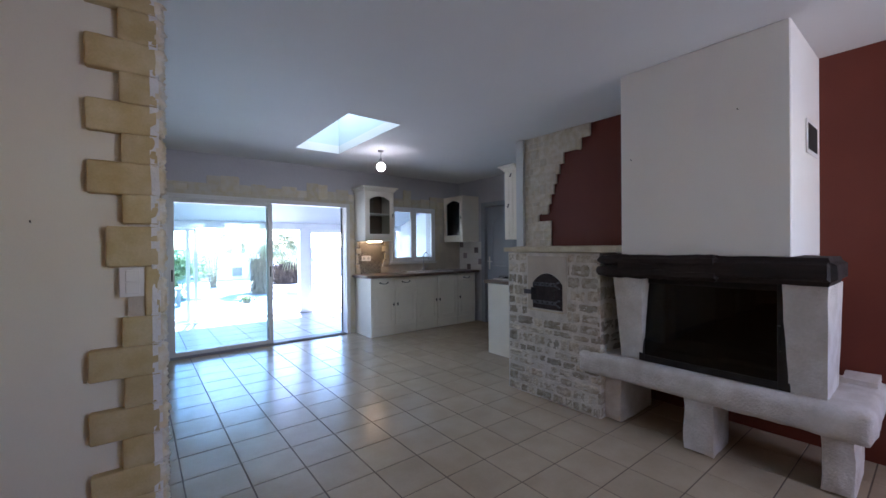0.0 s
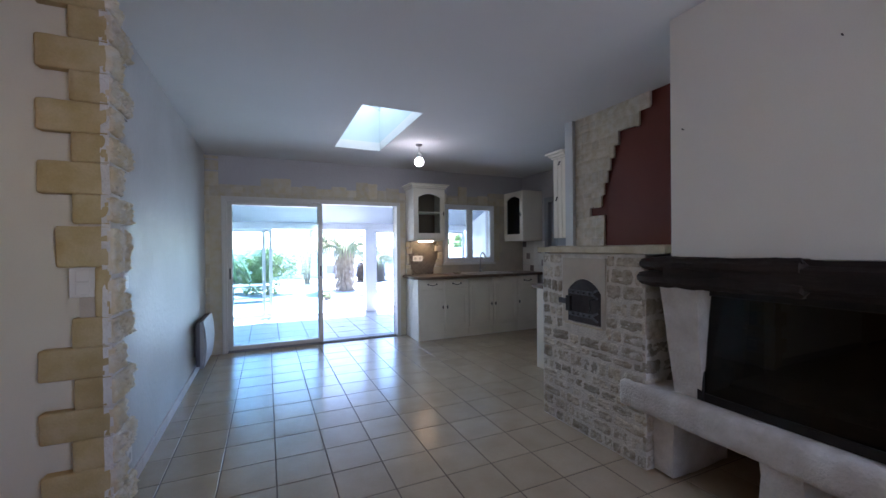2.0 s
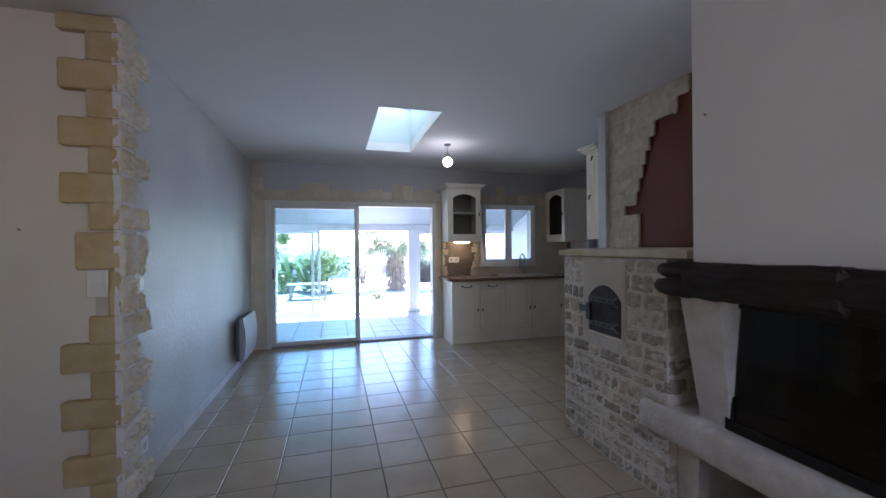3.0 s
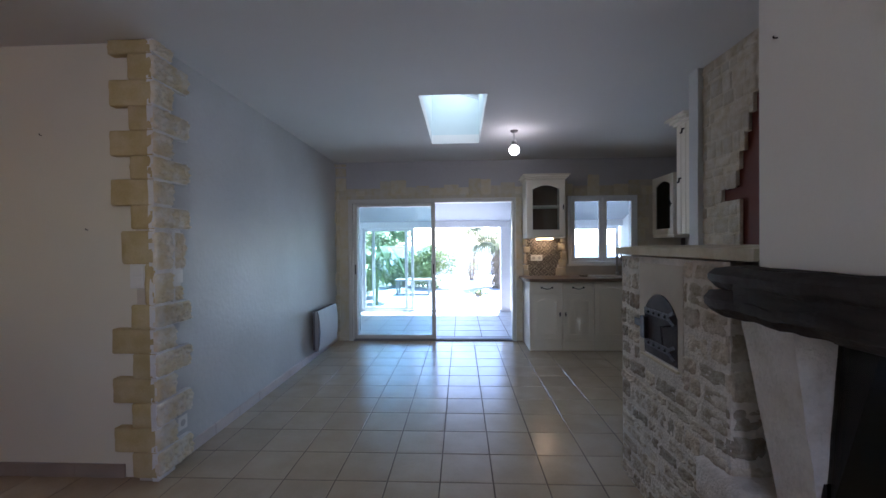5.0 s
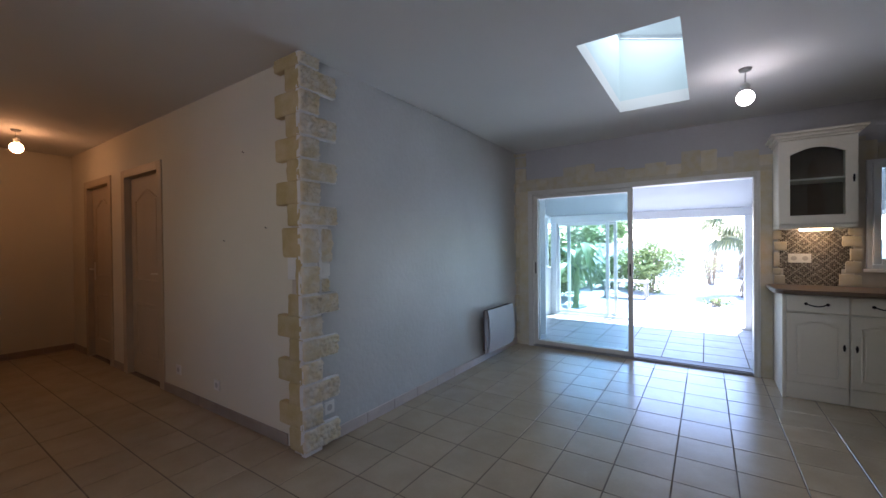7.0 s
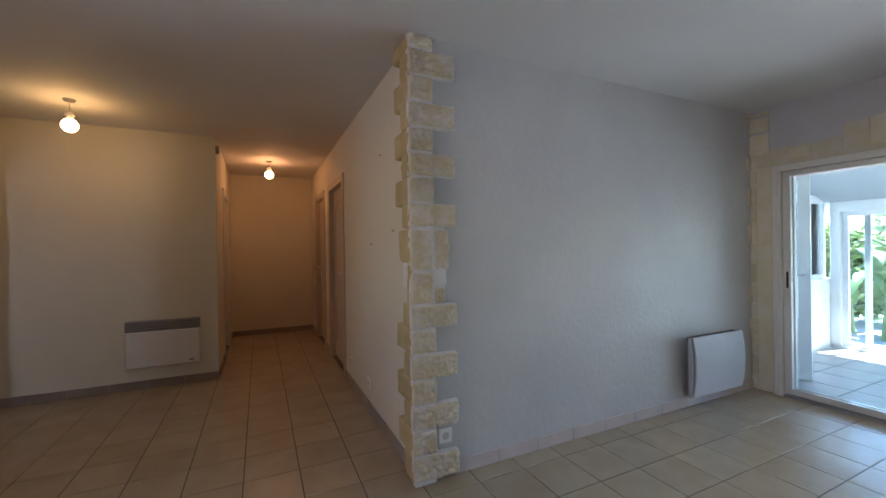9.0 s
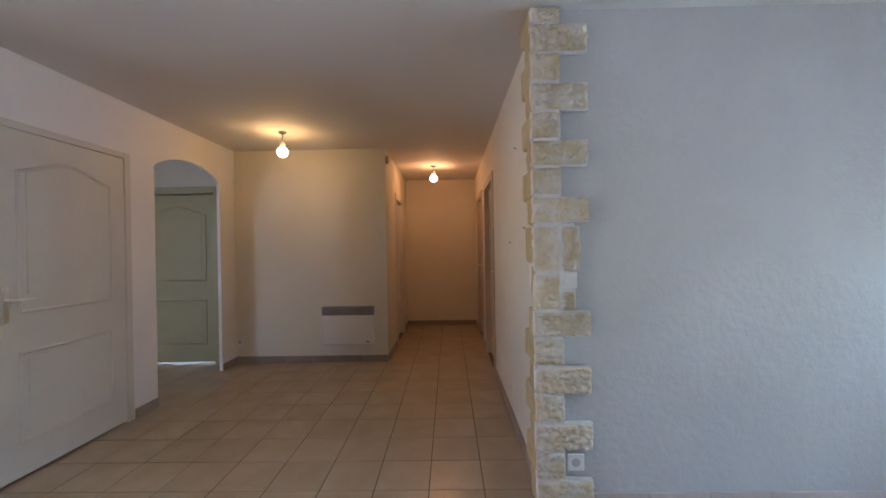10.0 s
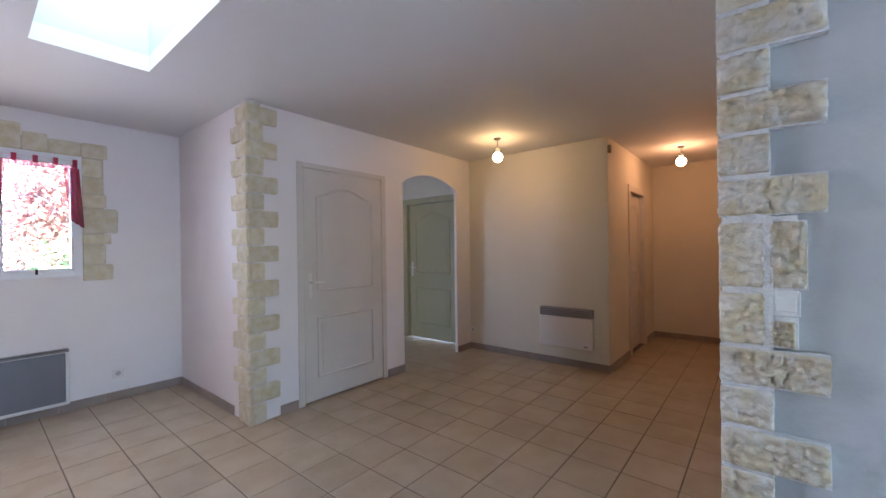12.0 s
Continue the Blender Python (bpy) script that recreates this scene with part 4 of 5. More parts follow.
part("back_body", boxes((XG + 0.036, w0 + 0.02, 0.125, XG + 0.092, w1 - 0.02, 0.565), bevel=0.004), HEATER_GREY, rd, "darker steel back casing")
for yy in (w0 + 0.15, w1 - 0.19):
    part("bracket", boxes((XG, yy, 0.2, XG + 0.036, yy + 0.04, 0.5)), GREY_METAL, rd)

# ---------------------------------------------------------------- fireplace
fp = thing("fireplace", "whitewashed stone fireplace with dark beam and white hood", "fireplace")
part("hood", boxes((2.70, 0.49, 1.243, XE - 0.002, 1.405, H - 0.001), bevel=0.006), HOOD_PAINT, fp)


def rough_slab(x0, y0, z0, x1, y1, z1, amp, seed, step=0.06, smooth=1.0, soft=0.009):
    """A hewn block: a fine box with noise on its faces."""
    bm = bmesh.new()
    box(bm, x0, y0, z0, x1, y1, z1)
    for ax in range(3):
        ln = (x1 - x0, y1 - y0, z1 - z0)[ax]
        k = int(ln / step)
        for c in range(1, k):
            co = [0, 0, 0]
            co[ax] = (x0, y0, z0)[ax] + ln * c / k
            no = [0, 0, 0]
            no[ax] = 1
            bmesh.ops.bisect_plane(bm, geom=bm.verts[:] + bm.edges[:] + bm.faces[:], plane_co=co, plane_no=no)
    o = Vector((seed * 13.7, seed * 5.1, seed * 3.3))
    cx, cy, cz = (x0 + x1) / 2, (y0 + y1) / 2, (z0 + z1) / 2
    for v in bm.verts:
        c = v.co.copy()
        k = sum((abs(c.x - x0) < 1e-4 or abs(c.x - x1) < 1e-4, abs(c.y - y0) < 1e-4 or abs(c.y - y1) < 1e-4, abs(c.z - z0) < 1e-4 or abs(c.z - z1) < 1e-4))
        d = Vector(((c.x - cx) / (x1 - x0), (c.y - cy) / (y1 - y0), (c.z - cz) / (z1 - z0)))
        v.co += noise.noise_vector(c * 7 * smooth + o) * amp + noise.noise_vector(c * 19 * smooth + o) * amp * 0.5
        if k >= 2:
            v.co -= Vector((math.copysign(1, d.x) if abs(d.x) > 0.49 else 0, math.copysign(1, d.y) if abs(d.y) > 0.49 else 0, math.copysign(1, d.z) if abs(d.z) > 0.49 else 0)) * soft
    return bm


part("hearth_slab", rough_slab(2.71, 0.20, 0.335, XE - 0.005, 1.77, 0.50, 0.007, 1, step=0.03, smooth=1.2, soft=0.012), WHITE_STONE, fp, "rough whitewashed hearth slab", smooth=True)
part("hearth_block", rough_slab(3.22, 0.22, 0.49, XE - 0.01, 0.38, 0.545, 0.010, 2), WHITE_STONE, fp)
part("leg", rough_slab(2.75, 0.86, 0.0, 3.05, 1.04, 0.34, 0.008, 3), WHITE_STONE, fp)
part("leg", rough_slab(2.84, 0.27, 0.0, 3.2, 0.41, 0.34, 0.008, 4), WHITE_STONE, fp)
part("leg", rough_slab(2.79, 1.46, 0.0, 3.3, 1.60, 0.34, 0.006, 5), WHITE_STONE, fp)
part("mantel_beam", rough_slab(2.616, 0.315, 1.099, 3.05, 1.42, 1.246, 0.006, 6, step=0.03, smooth=0.7, soft=0.022), BEAM, fp, "dark charred oak mantel beam")
for z0, z1, tip, seed in ((1.173, 1.249, 1.565, 7), (1.094, 1.171, 1.58, 8)):
    bm = rough_slab(2.612, 0.80, z0, 3.0, tip, z1, 0.010, seed, step=0.022, smooth=1.1, soft=0.012)
    for v in bm.verts:
        k = max(0.0, (v.co.y - tip + 0.14) / 0.14)
        f = math.sqrt(max(0.0, 1 - min(k, 0.97) ** 2.4))
        v.co.z = (z0 + z1) / 2 + (v.co.z - (z0 + z1) / 2) * (0.30 + 0.70 * f)
        v.co.x = 2.80 + (v.co.x - 2.80) * (0.72 + 0.28 * f)
    part("beam_end", bm, BEAM, fp, "rounded half of the split beam end")
for ya, yb, ta, tb in ((1.309, 1.461, 1.258, 1.457), (0.37, 0.523, 0.35, 0.528)):
    bm = bmesh.new()
    lo = [bm.verts.new((x, y, 0.50)) for x, y in ((2.80, ya), (2.80, yb), (3.15, yb), (3.15, ya))]
    hi = [bm.verts.new((x, y, 1.10)) for x, y in ((2.68, ta), (2.68, tb), (3.15, tb), (3.15, ta))]
    bm.faces.new(lo[::-1])
    bm.faces.new(hi)
    for i in range(4):
        bm.faces.new((lo[i], lo[(i + 1) % 4], hi[(i + 1) % 4], hi[i]))
    bmesh.ops.subdivide_edges(bm, edges=bm.edges[:], cuts=5, use_grid_fill=True)
    for v in bm.verts:
        v.co += noise.noise_vector(v.co * 14) * 0.005
    bmesh.ops.recalc_face_normals(bm, faces=bm.faces)
    part("pilaster", bm, WHITE_STONE, fp, "tapered whitewashed stone pilaster")
part("firebox", boxes((3.38, 0.54, 0.5, 3.42, 1.36, 1.243), (3.05, 0.54, 0.5, 3.38, 0.58, 1.243), (3.05, 1.32, 0.5, 3.38, 1.36, 1.243), (3.05, 0.58, 1.18, 3.38, 1.32, 1.243)), SOOT, fp, "sooted firebox lining")
part("ash_bed", rough_slab(3.0, 0.58, 0.50, 3.38, 1.32, 0.575, 0.012, 12), ASH, fp, "pale ash and firebrick bed")
for ya in (0.49, 1.365):
    part("cheek", boxes((3.0, ya, 0.495, XE - 0.005, ya + 0.04, 1.243), bevel=0.003), WHITE_STONE, fp)
ins = part("insert", boxes((2.79, 0.515, 0.502, 3.05, 0.57, 1.10), (2.79, 1.295, 0.502, 3.05, 1.33, 1.10), (2.79, 0.57, 1.05, 3.05, 1.295, 1.10), (2.79, 0.57, 0.502, 3.05, 1.295, 0.545), bevel=0.003), BLACK_IRON, fp, "black cast iron fire insert")
part("fire_glass", boxes((2.802, 0.57, 0.545, 2.808, 1.295, 1.05)), FIRE_GLASS, ins, "sooted glass fire door")
bm = bmesh.new()
tube(bm, [(2.792, 0.56, 0.72), (2.77, 0.56, 0.72), (2.77, 0.56, 0.86), (2.792, 0.56, 0.86)], 0.006, 8)
part("door_handle", bm, BLACK_IRON, ins)
vg = part("vent_grille", boxes((3.04, 0.482, 1.84, 3.34, 0.4885, 2.04), bevel=0.002), WHITE_PLASTIC, fp, "white framed air vent")
# Raised dark sheet in place of the shade inside the vent.
part("vent_shade", boxes((3.065, 0.479, 1.865, 3.315, 0.4815, 2.015)), DARK, vg, "dark sheet standing for the vent opening's shade")

# ---------------------------------------------------------------- bread oven in rubble stone
ov = thing("bread_oven", "rubble stone bread oven with a small arched iron door", "oven")
OX, OY0, OY1, OZ = 2.75, 1.60, 2.515, 1.255
part("core", boxes((OX - 0.003, OY0 - 0.003, 0, XE - 0.002, OY1 + 0.003, OZ)), MORTAR, ov, "pale lime mortar between the stones")
bm = rough_slab(OX - 0.035, 1.45, OZ, XE - 0.002, OY1 + 0.05, 1.312, 0.003, 9, step=0.09)
part("top_slab", bm, STONE_CREAM, ov, "cream stone top slab")
DY0, DY1, DZ0, DZ1 = 1.925, 2.235, 0.775, 0.99
bm = bmesh.new()
hole = [(DY0, DZ0), (DY0, DZ1)] + arc(DY0, DY1, DZ1, 0.095, 10, 0.8)[1:-1] + [(DY1, DZ1), (DY1, DZ0)]
for a, b in zip(hole[1:-1], hole[2:-1]):
    tmp = bmesh.new()
    prism(tmp, [a, b, (b[0], 1.225), (a[0], 1.225)], OX - 0.007, OX + 0.02, "yz")
    join(bm, tmp)
box(bm, OX - 0.007, 1.885, DZ0 - 0.015, OX + 0.02, DY0, 1.225)
box(bm, OX - 0.007, DY1, DZ0 - 0.015, OX + 0.02, 2.285, 1.225)
bmesh.ops.remove_doubles(bm, verts=bm.verts, dist=1e-4)
part("plaster_surround", bm, PLASTER, ov, "smooth cream plaster round the oven door")
part("door_sill", rough_slab(OX - 0.028, DY0 - 0.02, DZ0 - 0.03, OX + 0.02, DY1 + 0.03, DZ0 - 0.002, 0.003, 11, step=0.05), STONE_CREAM, ov)
bm = bmesh.new()
prism(bm, [(DY0 + 0.004, DZ0), (DY0 + 0.004, DZ1)] + arc(DY0 + 0.004, DY1 - 0.004, DZ1, 0.09, 12, 0.8)[1:-1] + [(DY1 - 0.004, DZ1), (DY1 - 0.004, DZ0)], OX - 0.008, OX + 0.012, "yz")
idoor = part("iron_door", bm, DOOR_IRON, ov, "arched dark iron oven door")
for z in (0.83, 0.985):
    bm = boxes((OX - 0.014, DY0 + 0.07, z - 0.016, OX - 0.007, DY1 - 0.01, z + 0.016), bevel=0.002)
    for s in (-1, 1):
        prism(bm, [(DY0 + 0.02, z + s * 0.024), (DY0 + 0.072, z), (DY0 + 0.072, z + s * 0.014), (DY0 + 0.03, z + s * 0.036)], OX - 0.014, OX - 0.007, "yz")
    strap = part("hinge_strap", bm, IRON_GREY, idoor, "speckled grey iron strap with a forked tip")
    for k in range(4):
        yy = DY0 + 0.095 + k * 0.052
        bm = bmesh.new()
        tube(bm, [(OX - 0.013, yy, z), (OX - 0.021, yy, z)], [0.009, 0.004], 8)
        part("rivet", bm, BLACK_IRON, idoor)
part("side_plate", boxes((OX - 0.03, DY1 - 0.045, 0.845, OX - 0.008, DY1 + 0.0, 0.955), bevel=0.003), BLACK_IRON, idoor, "dark latch housing")
part("latch_plate", boxes((OX - 0.022, DY1 + 0.005, 0.893, OX - 0.012, DY1 + 0.085, 0.932), bevel=0.003), IRON_GREY, idoor, "worn steel latch arm")
bm = bmesh.new()
tube(bm, [(OX - 0.008, DY0 + 0.06, 0.95), (OX - 0.05, DY0 + 0.06, 0.945), (OX - 0.05, DY0 + 0.05, 0.9), (OX - 0.035, DY0 + 0.075, 0.865)], 0.0055, 8)
part("pull", bm, BLACK_IRON, idoor)

# ---------------------------------------------------------------- hall doors, heaters, fittings
panel_door("door_3", 0.98, 2.10, pose(-0.05, YS, 0, 0, 0, 180), DOOR_WHITE, "closed white moulded door flush in the partition", handle_left=True, flush=True, gap=0.018)
panel_door("door_4", 1.04, 2.07, pose(XW, -1.87, 0, 0, 0, 90), DOOR_GREEN, "closed olive-grey door behind the arch, light under it", handle_left=True, gap=0.009)
panel_door("door_5", 0.92, 2.09, pose(-2.94, YH, 0), DOOR_WARM_LIT, "closed moulded hall door with lever handle", handle_left=False)
panel_door("door_6", 0.84, 2.09, pose(-4.16, YH, 0), DOOR_WARM_LIT, "closed moulded door at the corridor's end", handle_left=True)
panel_door("door_7", 0.80, 2.07, pose(-3.38, YC, 0, 0, 0, 180), DOOR_WHITE, "closed moulded door on the corridor's inner side", handle_left=True)

convector("convector_heater", 0.60, 0.44, pose(XW, 0.395, 0.215, 0, 0, 90), WHITE_PLASTIC, "white convector heater with grey grille on the hall wall")
ph = convector("convector_heater", 0.95, 0.46, pose(2.15, YW, 0.08, 0, 0, 180), WHITE_PLASTIC, "white heater with a dark grey front under the small window", grille=0.05)
part("front_panel", boxes((0.03, -0.088, 0.03, 0.925, -0.079, 0.435), bevel=0.003), HEATER_GREY, ph, "dark grey smooth front panel")
ceiling_bulb(-1.85, 0.24, BULB_WARM, "bare warm globe bulb in the hall")
ceiling_bulb(-3.58, 1.68, BULB_AMBER, "bare warm globe bulb in the corridor", drop=0.18)
sn = thing("door_chime", "small brown box at the top of the wall corner", "chime")
part("case", boxes((XW - 0.045, YC, 2.33, XW - 0.002, YC + 0.03, 2.41), bevel=0.004), BARK, sn)
socket(pose(XW, -0.60, 0.25, 0, 0, 90), "white wall socket above the hall skirting")
socket(pose(0.87, YW, 0.24, 0, 0, 180), "white wall socket above the skirting")
socket(pose(-1.71, YH, 0.235), "white wall socket above the hall skirting")
socket(pose(-1.05, YH, 0.225), "white wall socket above the hall skirting")
socket(pose(-0.018, YH - 0.031, 1.163), "white double light switch beside the corner stones", holes=False, w=0.10, h=0.137)
socket(pose(XG + 0.0385, 2.468, 1.15, 0, 0, 90), "white light switch set among the corner stones", holes=False, w=0.074)
socket(pose(XG + 0.04, 2.485, 0.255, 0, 0, 90), "white wall socket set among the corner stones")
for x, z, yy in ((-0.62, 1.98, YH), (-0.35, 1.43, YH), (-0.9, 1.35, YH)):
    bm = bmesh.new()
    tube(bm, [(x, yy, z), (x, yy - 0.012, z), (x, yy - 0.014, z + 0.008)], 0.0025, 6)
    tagged(part("wall_hook", bm, BLACK_IRON), "small dark screw hook in the hall wall", "hook", "hooks in the hall wall")
for y, z in ((0.72, 2.08), (1.33, 1.9)):
    bm = bmesh.new()
    tube(bm, [(2.70, y, z), (2.69, y, z), (2.688, y, z + 0.005)], 0.0025, 6)
    tagged(part("wall_hook", bm, BLACK_IRON), "small dark nail in the chimney hood", "hook", "nails in the chimney hood")

# small window with a red curtain
w2 = tagged(thing("window_2", "small white tilt window in the south wall", "window"), kind="structure")
x0, x1, z0, z1 = 1.10, 1.66, 1.14, 2.17
part("window_frame", boxes((x0, YW - 0.1, z0, x0 + 0.05, YW + 0.012, z1), (x1 - 0.05, YW - 0.1, z0, x1, YW + 0.012, z1), (x0 + 0.05, YW - 0.1, z0, x1 - 0.05, YW + 0.012, z0 + 0.05), (x0 + 0.05, YW - 0.1, z1 - 0.033, x1 - 0.05, YW + 0.012, z1), bevel=0.003), PVC, w2)
xm = (x0 + x1) / 2
for a, b in ((x0 + 0.052, x1 - 0.052),):
    s = 0.05
    sash = part("sash", boxes((a, YW - 0.05, z0 + 0.052, a + s * 0.4, YW + 0.02, z1 - 0.0332), (b - s, YW - 0.05, z0 + 0.052, b, YW + 0.02, z1 - 0.0332), (a + s * 0.4, YW - 0.05, z0 + 0.052, b - s, YW + 0.02, z0 + 0.052 + s * 0.4), (a + s * 0.4, YW - 0.05, z1 - 0.0332 - s, b - s, YW + 0.02, z1 - 0.0332), bevel=0.003), PVC, w2)
    pane = part("pane", boxes((a, YW - 0.03, z0 + 0.06, b - s + 0.004, YW - 0.024, z1 - 0.09)), GLASS, sash)
    pane.visible_shadow = False
    part("handle", boxes(((a + b) / 2 - 0.008, YW + 0.02, z0 + 0.03, (a + b) / 2 + 0.008, YW + 0.035, z0 + 0.075), bevel=0.002), BLACK_IRON, sash)
cu = thing("curtain", "short crimson tab-top curtain gathered at both sides", "curtain")
rodb = bmesh.new()
tube(rodb, [(x0 + 0.02, YW + 0.045, z1 - 0.045), (x1 - 0.02, YW + 0.045, z1 - 0.045)], 0.005, 8)
part("rod", rodb, WHITE_PLASTIC, cu)


def cloth(pts_top, pts_bot, folds, amp, y):
    """A hanging strip between two edges, with soft folds."""
    bm = bmesh.new()
    n, k = 40, 8
    grid = []
    for j in range(k + 1):
        row = []
        for i in range(n + 1):
            s, t = i / n, j / k
            a = Vector(pts_top[0]).lerp(Vector(pts_top[1]), s)
            b = Vector(pts_bot[0]).lerp(Vector(pts_bot[1]), s)
            c = a.lerp(b, t)
            row.append(bm.verts.new((c.x, y + amp * math.sin(s * folds * 2 * math.pi) * (0.4 + t), c.y)))
        grid.append(row)
    for j in range(k):
        for i in range(n):
            bm.faces.new((grid[j][i], grid[j][i + 1], grid[j + 1][i + 1], grid[j + 1][i]))
    bmesh.ops.solidify(bm, geom=bm.faces[:], thickness=0.0015)
    return bm


part("valance", cloth(((x0 + 0.03, z1 - 0.085), (x1 - 0.03, z1 - 0.085)), ((x0 + 0.03, z1 - 0.125), (x1 - 0.03, z1 - 0.125)), 12, 0.006, YW + 0.046), CURTAIN, cu)
part("side_drape", cloth(((x0 + 0.02, z1 - 0.11), (x0 + 0.12, z1 - 0.11)), ((x0 - 0.01, z1 - 0.62), (x0 + 0.08, z1 - 0.55)), 3, 0.012, YW + 0.05), CURTAIN, cu)
part("side_drape", cloth(((x1 - 0.12, z1 - 0.11), (x1 - 0.02, z1 - 0.11)), ((x1 - 0.08, z1 - 0.55), (x1 + 0.01, z1 - 0.62)), 3, 0.012, YW + 0.05), CURTAIN, cu)
for i in range(5):
    x = x0 + 0.03 + i * (x1 - x0 - 0.09) / 4
    part("tab", boxes((x, YW + 0.038, z1 - 0.095, x + 0.03, YW + 0.053, z1 - 0.035), bevel=0.002), CURTAIN, cu)

# wider south window, unseen and added only to hold the fill lamp
w4 = tagged(thing("added_window", "added unseen white window in the south wall, for fill light", "window"), kind="structure")
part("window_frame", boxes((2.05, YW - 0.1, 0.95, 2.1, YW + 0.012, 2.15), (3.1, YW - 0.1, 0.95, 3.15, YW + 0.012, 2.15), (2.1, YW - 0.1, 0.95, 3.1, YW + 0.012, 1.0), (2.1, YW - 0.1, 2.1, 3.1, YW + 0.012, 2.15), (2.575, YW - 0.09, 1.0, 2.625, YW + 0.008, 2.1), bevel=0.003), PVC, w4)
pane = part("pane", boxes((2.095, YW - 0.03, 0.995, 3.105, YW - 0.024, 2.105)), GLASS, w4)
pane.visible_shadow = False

# skirtings
def skirting(name, mat, label, runs, tile=0.30):
    """Skirting tiles, end to end, along (x0, y0, x1, y1, nx, ny): n points into the room."""
    s = tagged(thing(name, label, "skirting"), kind="structure")
    for x0, y0, x1, y1, nx, ny in runs:
        a, b, n = Vector((x0, y0)), Vector((x1, y1)), Vector((nx, ny))
        ln = (b - a).length
        d = (b - a) / ln
        t = 0.0
        while t < ln - 0.01:
            e = min(t + tile, ln)
            p, q = a + d * (t + 0.001), a + d * (e - 0.001) + n * 0.012
            bm = boxes((min(p.x, q.x), min(p.y, q.y), 0.0, max(p.x, q.x), max(p.y, q.y), 0.078), bevel=0.002)
            part("skirting_tile", bm, mat, s)
            t = e


skirting("baseboard", SKIRT, "taupe tiled skirting in hall and south room", [
    (XG - 0.19, YH, -2.0, YH, 0, -1), (-2.97, YH, -3.28, YH, 0, -1), (-4.2, YH, XEND, YH, 0, -1), (XEND, YC, XEND, YH, 1, 0),
    (-3.36, YC, XW - 0.001, YC, 0, 1), (XEND, YC, -4.2, YC, 0, 1), (XW, YS, XW, YC, 1, 0), (-1.03 - 0.02, YS, AX1, YS, 0, 1), (AX1, YS - 0.12, AX1, YS, -1, 0), (0.13, YS, -0.03, YS, 0, 1),
    (XQ, YS - 0.3, XQ, YW, 1, 0), (XQ, YW, XE, YW, 0, 1), (XE, YW, XE, 0.1, -1, 0), (AX0, YS, XW, YS, 0, 1)])
skirting("baseboard", PINK_SKIRT, "pale pink tiled skirting along the grey wall", [(XG, 2.56, XG, YB, 1, 0)])

# bright floor behind the door under the arch
tagged(part("floor_beyond", boxes((XW - 1.2, -2.2, -0.02, XW - 0.05, -0.6, 0.001)), DAYGAP), "sunlit floor of the room behind the door", "floor", kind="structure")

# ---------------------------------------------------------------- veranda
vr = tagged(thing("veranda_glazing", "white aluminium veranda glazing with an open bay", "glazing"), kind="structure")
part("beam", boxes((VX0, VY - 0.05, 1.69, VX1, VY + 0.1, 1.90), bevel=0.004), PVC, vr)
part("sill_track", boxes((VX0, VY - 0.04, -0.01, VX1, VY + 0.1, 0.03), bevel=0.003), PVC, vr)
part("post", boxes((2.60, VY - 0.06, 0.03, 2.79, VY + 0.1, 1.69), bevel=0.006), PVC, vr)
part("post", boxes((VX0, VY - 0.05, 0.03, VX0 + 0.1, VY + 0.1, 1.69), bevel=0.006), PVC, vr)
for a, b, yy in ((VX0 + 0.1, 0.72, VY), (-0.02, 0.84, VY + 0.05), (2.8, 3.9, VY), (3.86, 4.96, VY + 0.05)):
    s = 0.055
    sash = part("sash", boxes((a, yy, 0.032, a + s, yy + 0.035, 1.688), (b - s, yy, 0.032, b, yy + 0.035, 1.688), (a + s, yy, 0.032, b - s, yy + 0.035, 0.032 + s), (a + s, yy, 1.688 - s, b - s, yy + 0.035, 1.688), bevel=0.003), PVC, vr)
    pane = part("pane", boxes((a + s - 0.004, yy + 0.014, 0.08, b - s + 0.004, yy + 0.02, 1.64)), GLASS, sash)
    pane.visible_shadow = False
tagged(part("veranda_wall_west", boxes((VX0 - 0.15, 5.88, -0.01, VX0, VY + 0.1, 0.86), (VX0 - 0.15, 5.88, 2.0, VX0, 6.9, 2.6), (VX0 - 0.15, 5.88, 0.86, VX0, 6.05, 2.0)), PVC), "low white veranda wall", "wall", kind="structure")
tagged(part("veranda_wall_east", boxes((VX1, 5.88, -0.01, VX1 + 0.15, VY + 0.1, 2.6)), PVC), "white veranda end wall", "wall", kind="structure")
w3 = tagged(thing("window_3", "white side window above the low veranda wall", "window"), kind="structure")
for a, b in ((6.95, 7.5), (7.5, 8.05)):
    sash = part("sash", boxes((VX0 - 0.09, a, 0.862, VX0 - 0.04, a + 0.05, 1.9), (VX0 - 0.09, b - 0.05, 0.862, VX0 - 0.04, b, 1.9), (VX0 - 0.09, a + 0.05, 0.862, VX0 - 0.04, b - 0.05, 0.912), (VX0 - 0.09, a + 0.05, 1.80, VX0 - 0.04, b - 0.05, 1.9), bevel=0.003), PVC, w3)
    pane = part("pane", boxes((VX0 - 0.07, a + 0.045, 0.9, VX0 - 0.064, b - 0.045, 1.81)), GLASS, sash)
    pane.visible_shadow = False
vd = tagged(thing("door_8", "half-glazed white veranda door standing open", "door"), kind="structure")
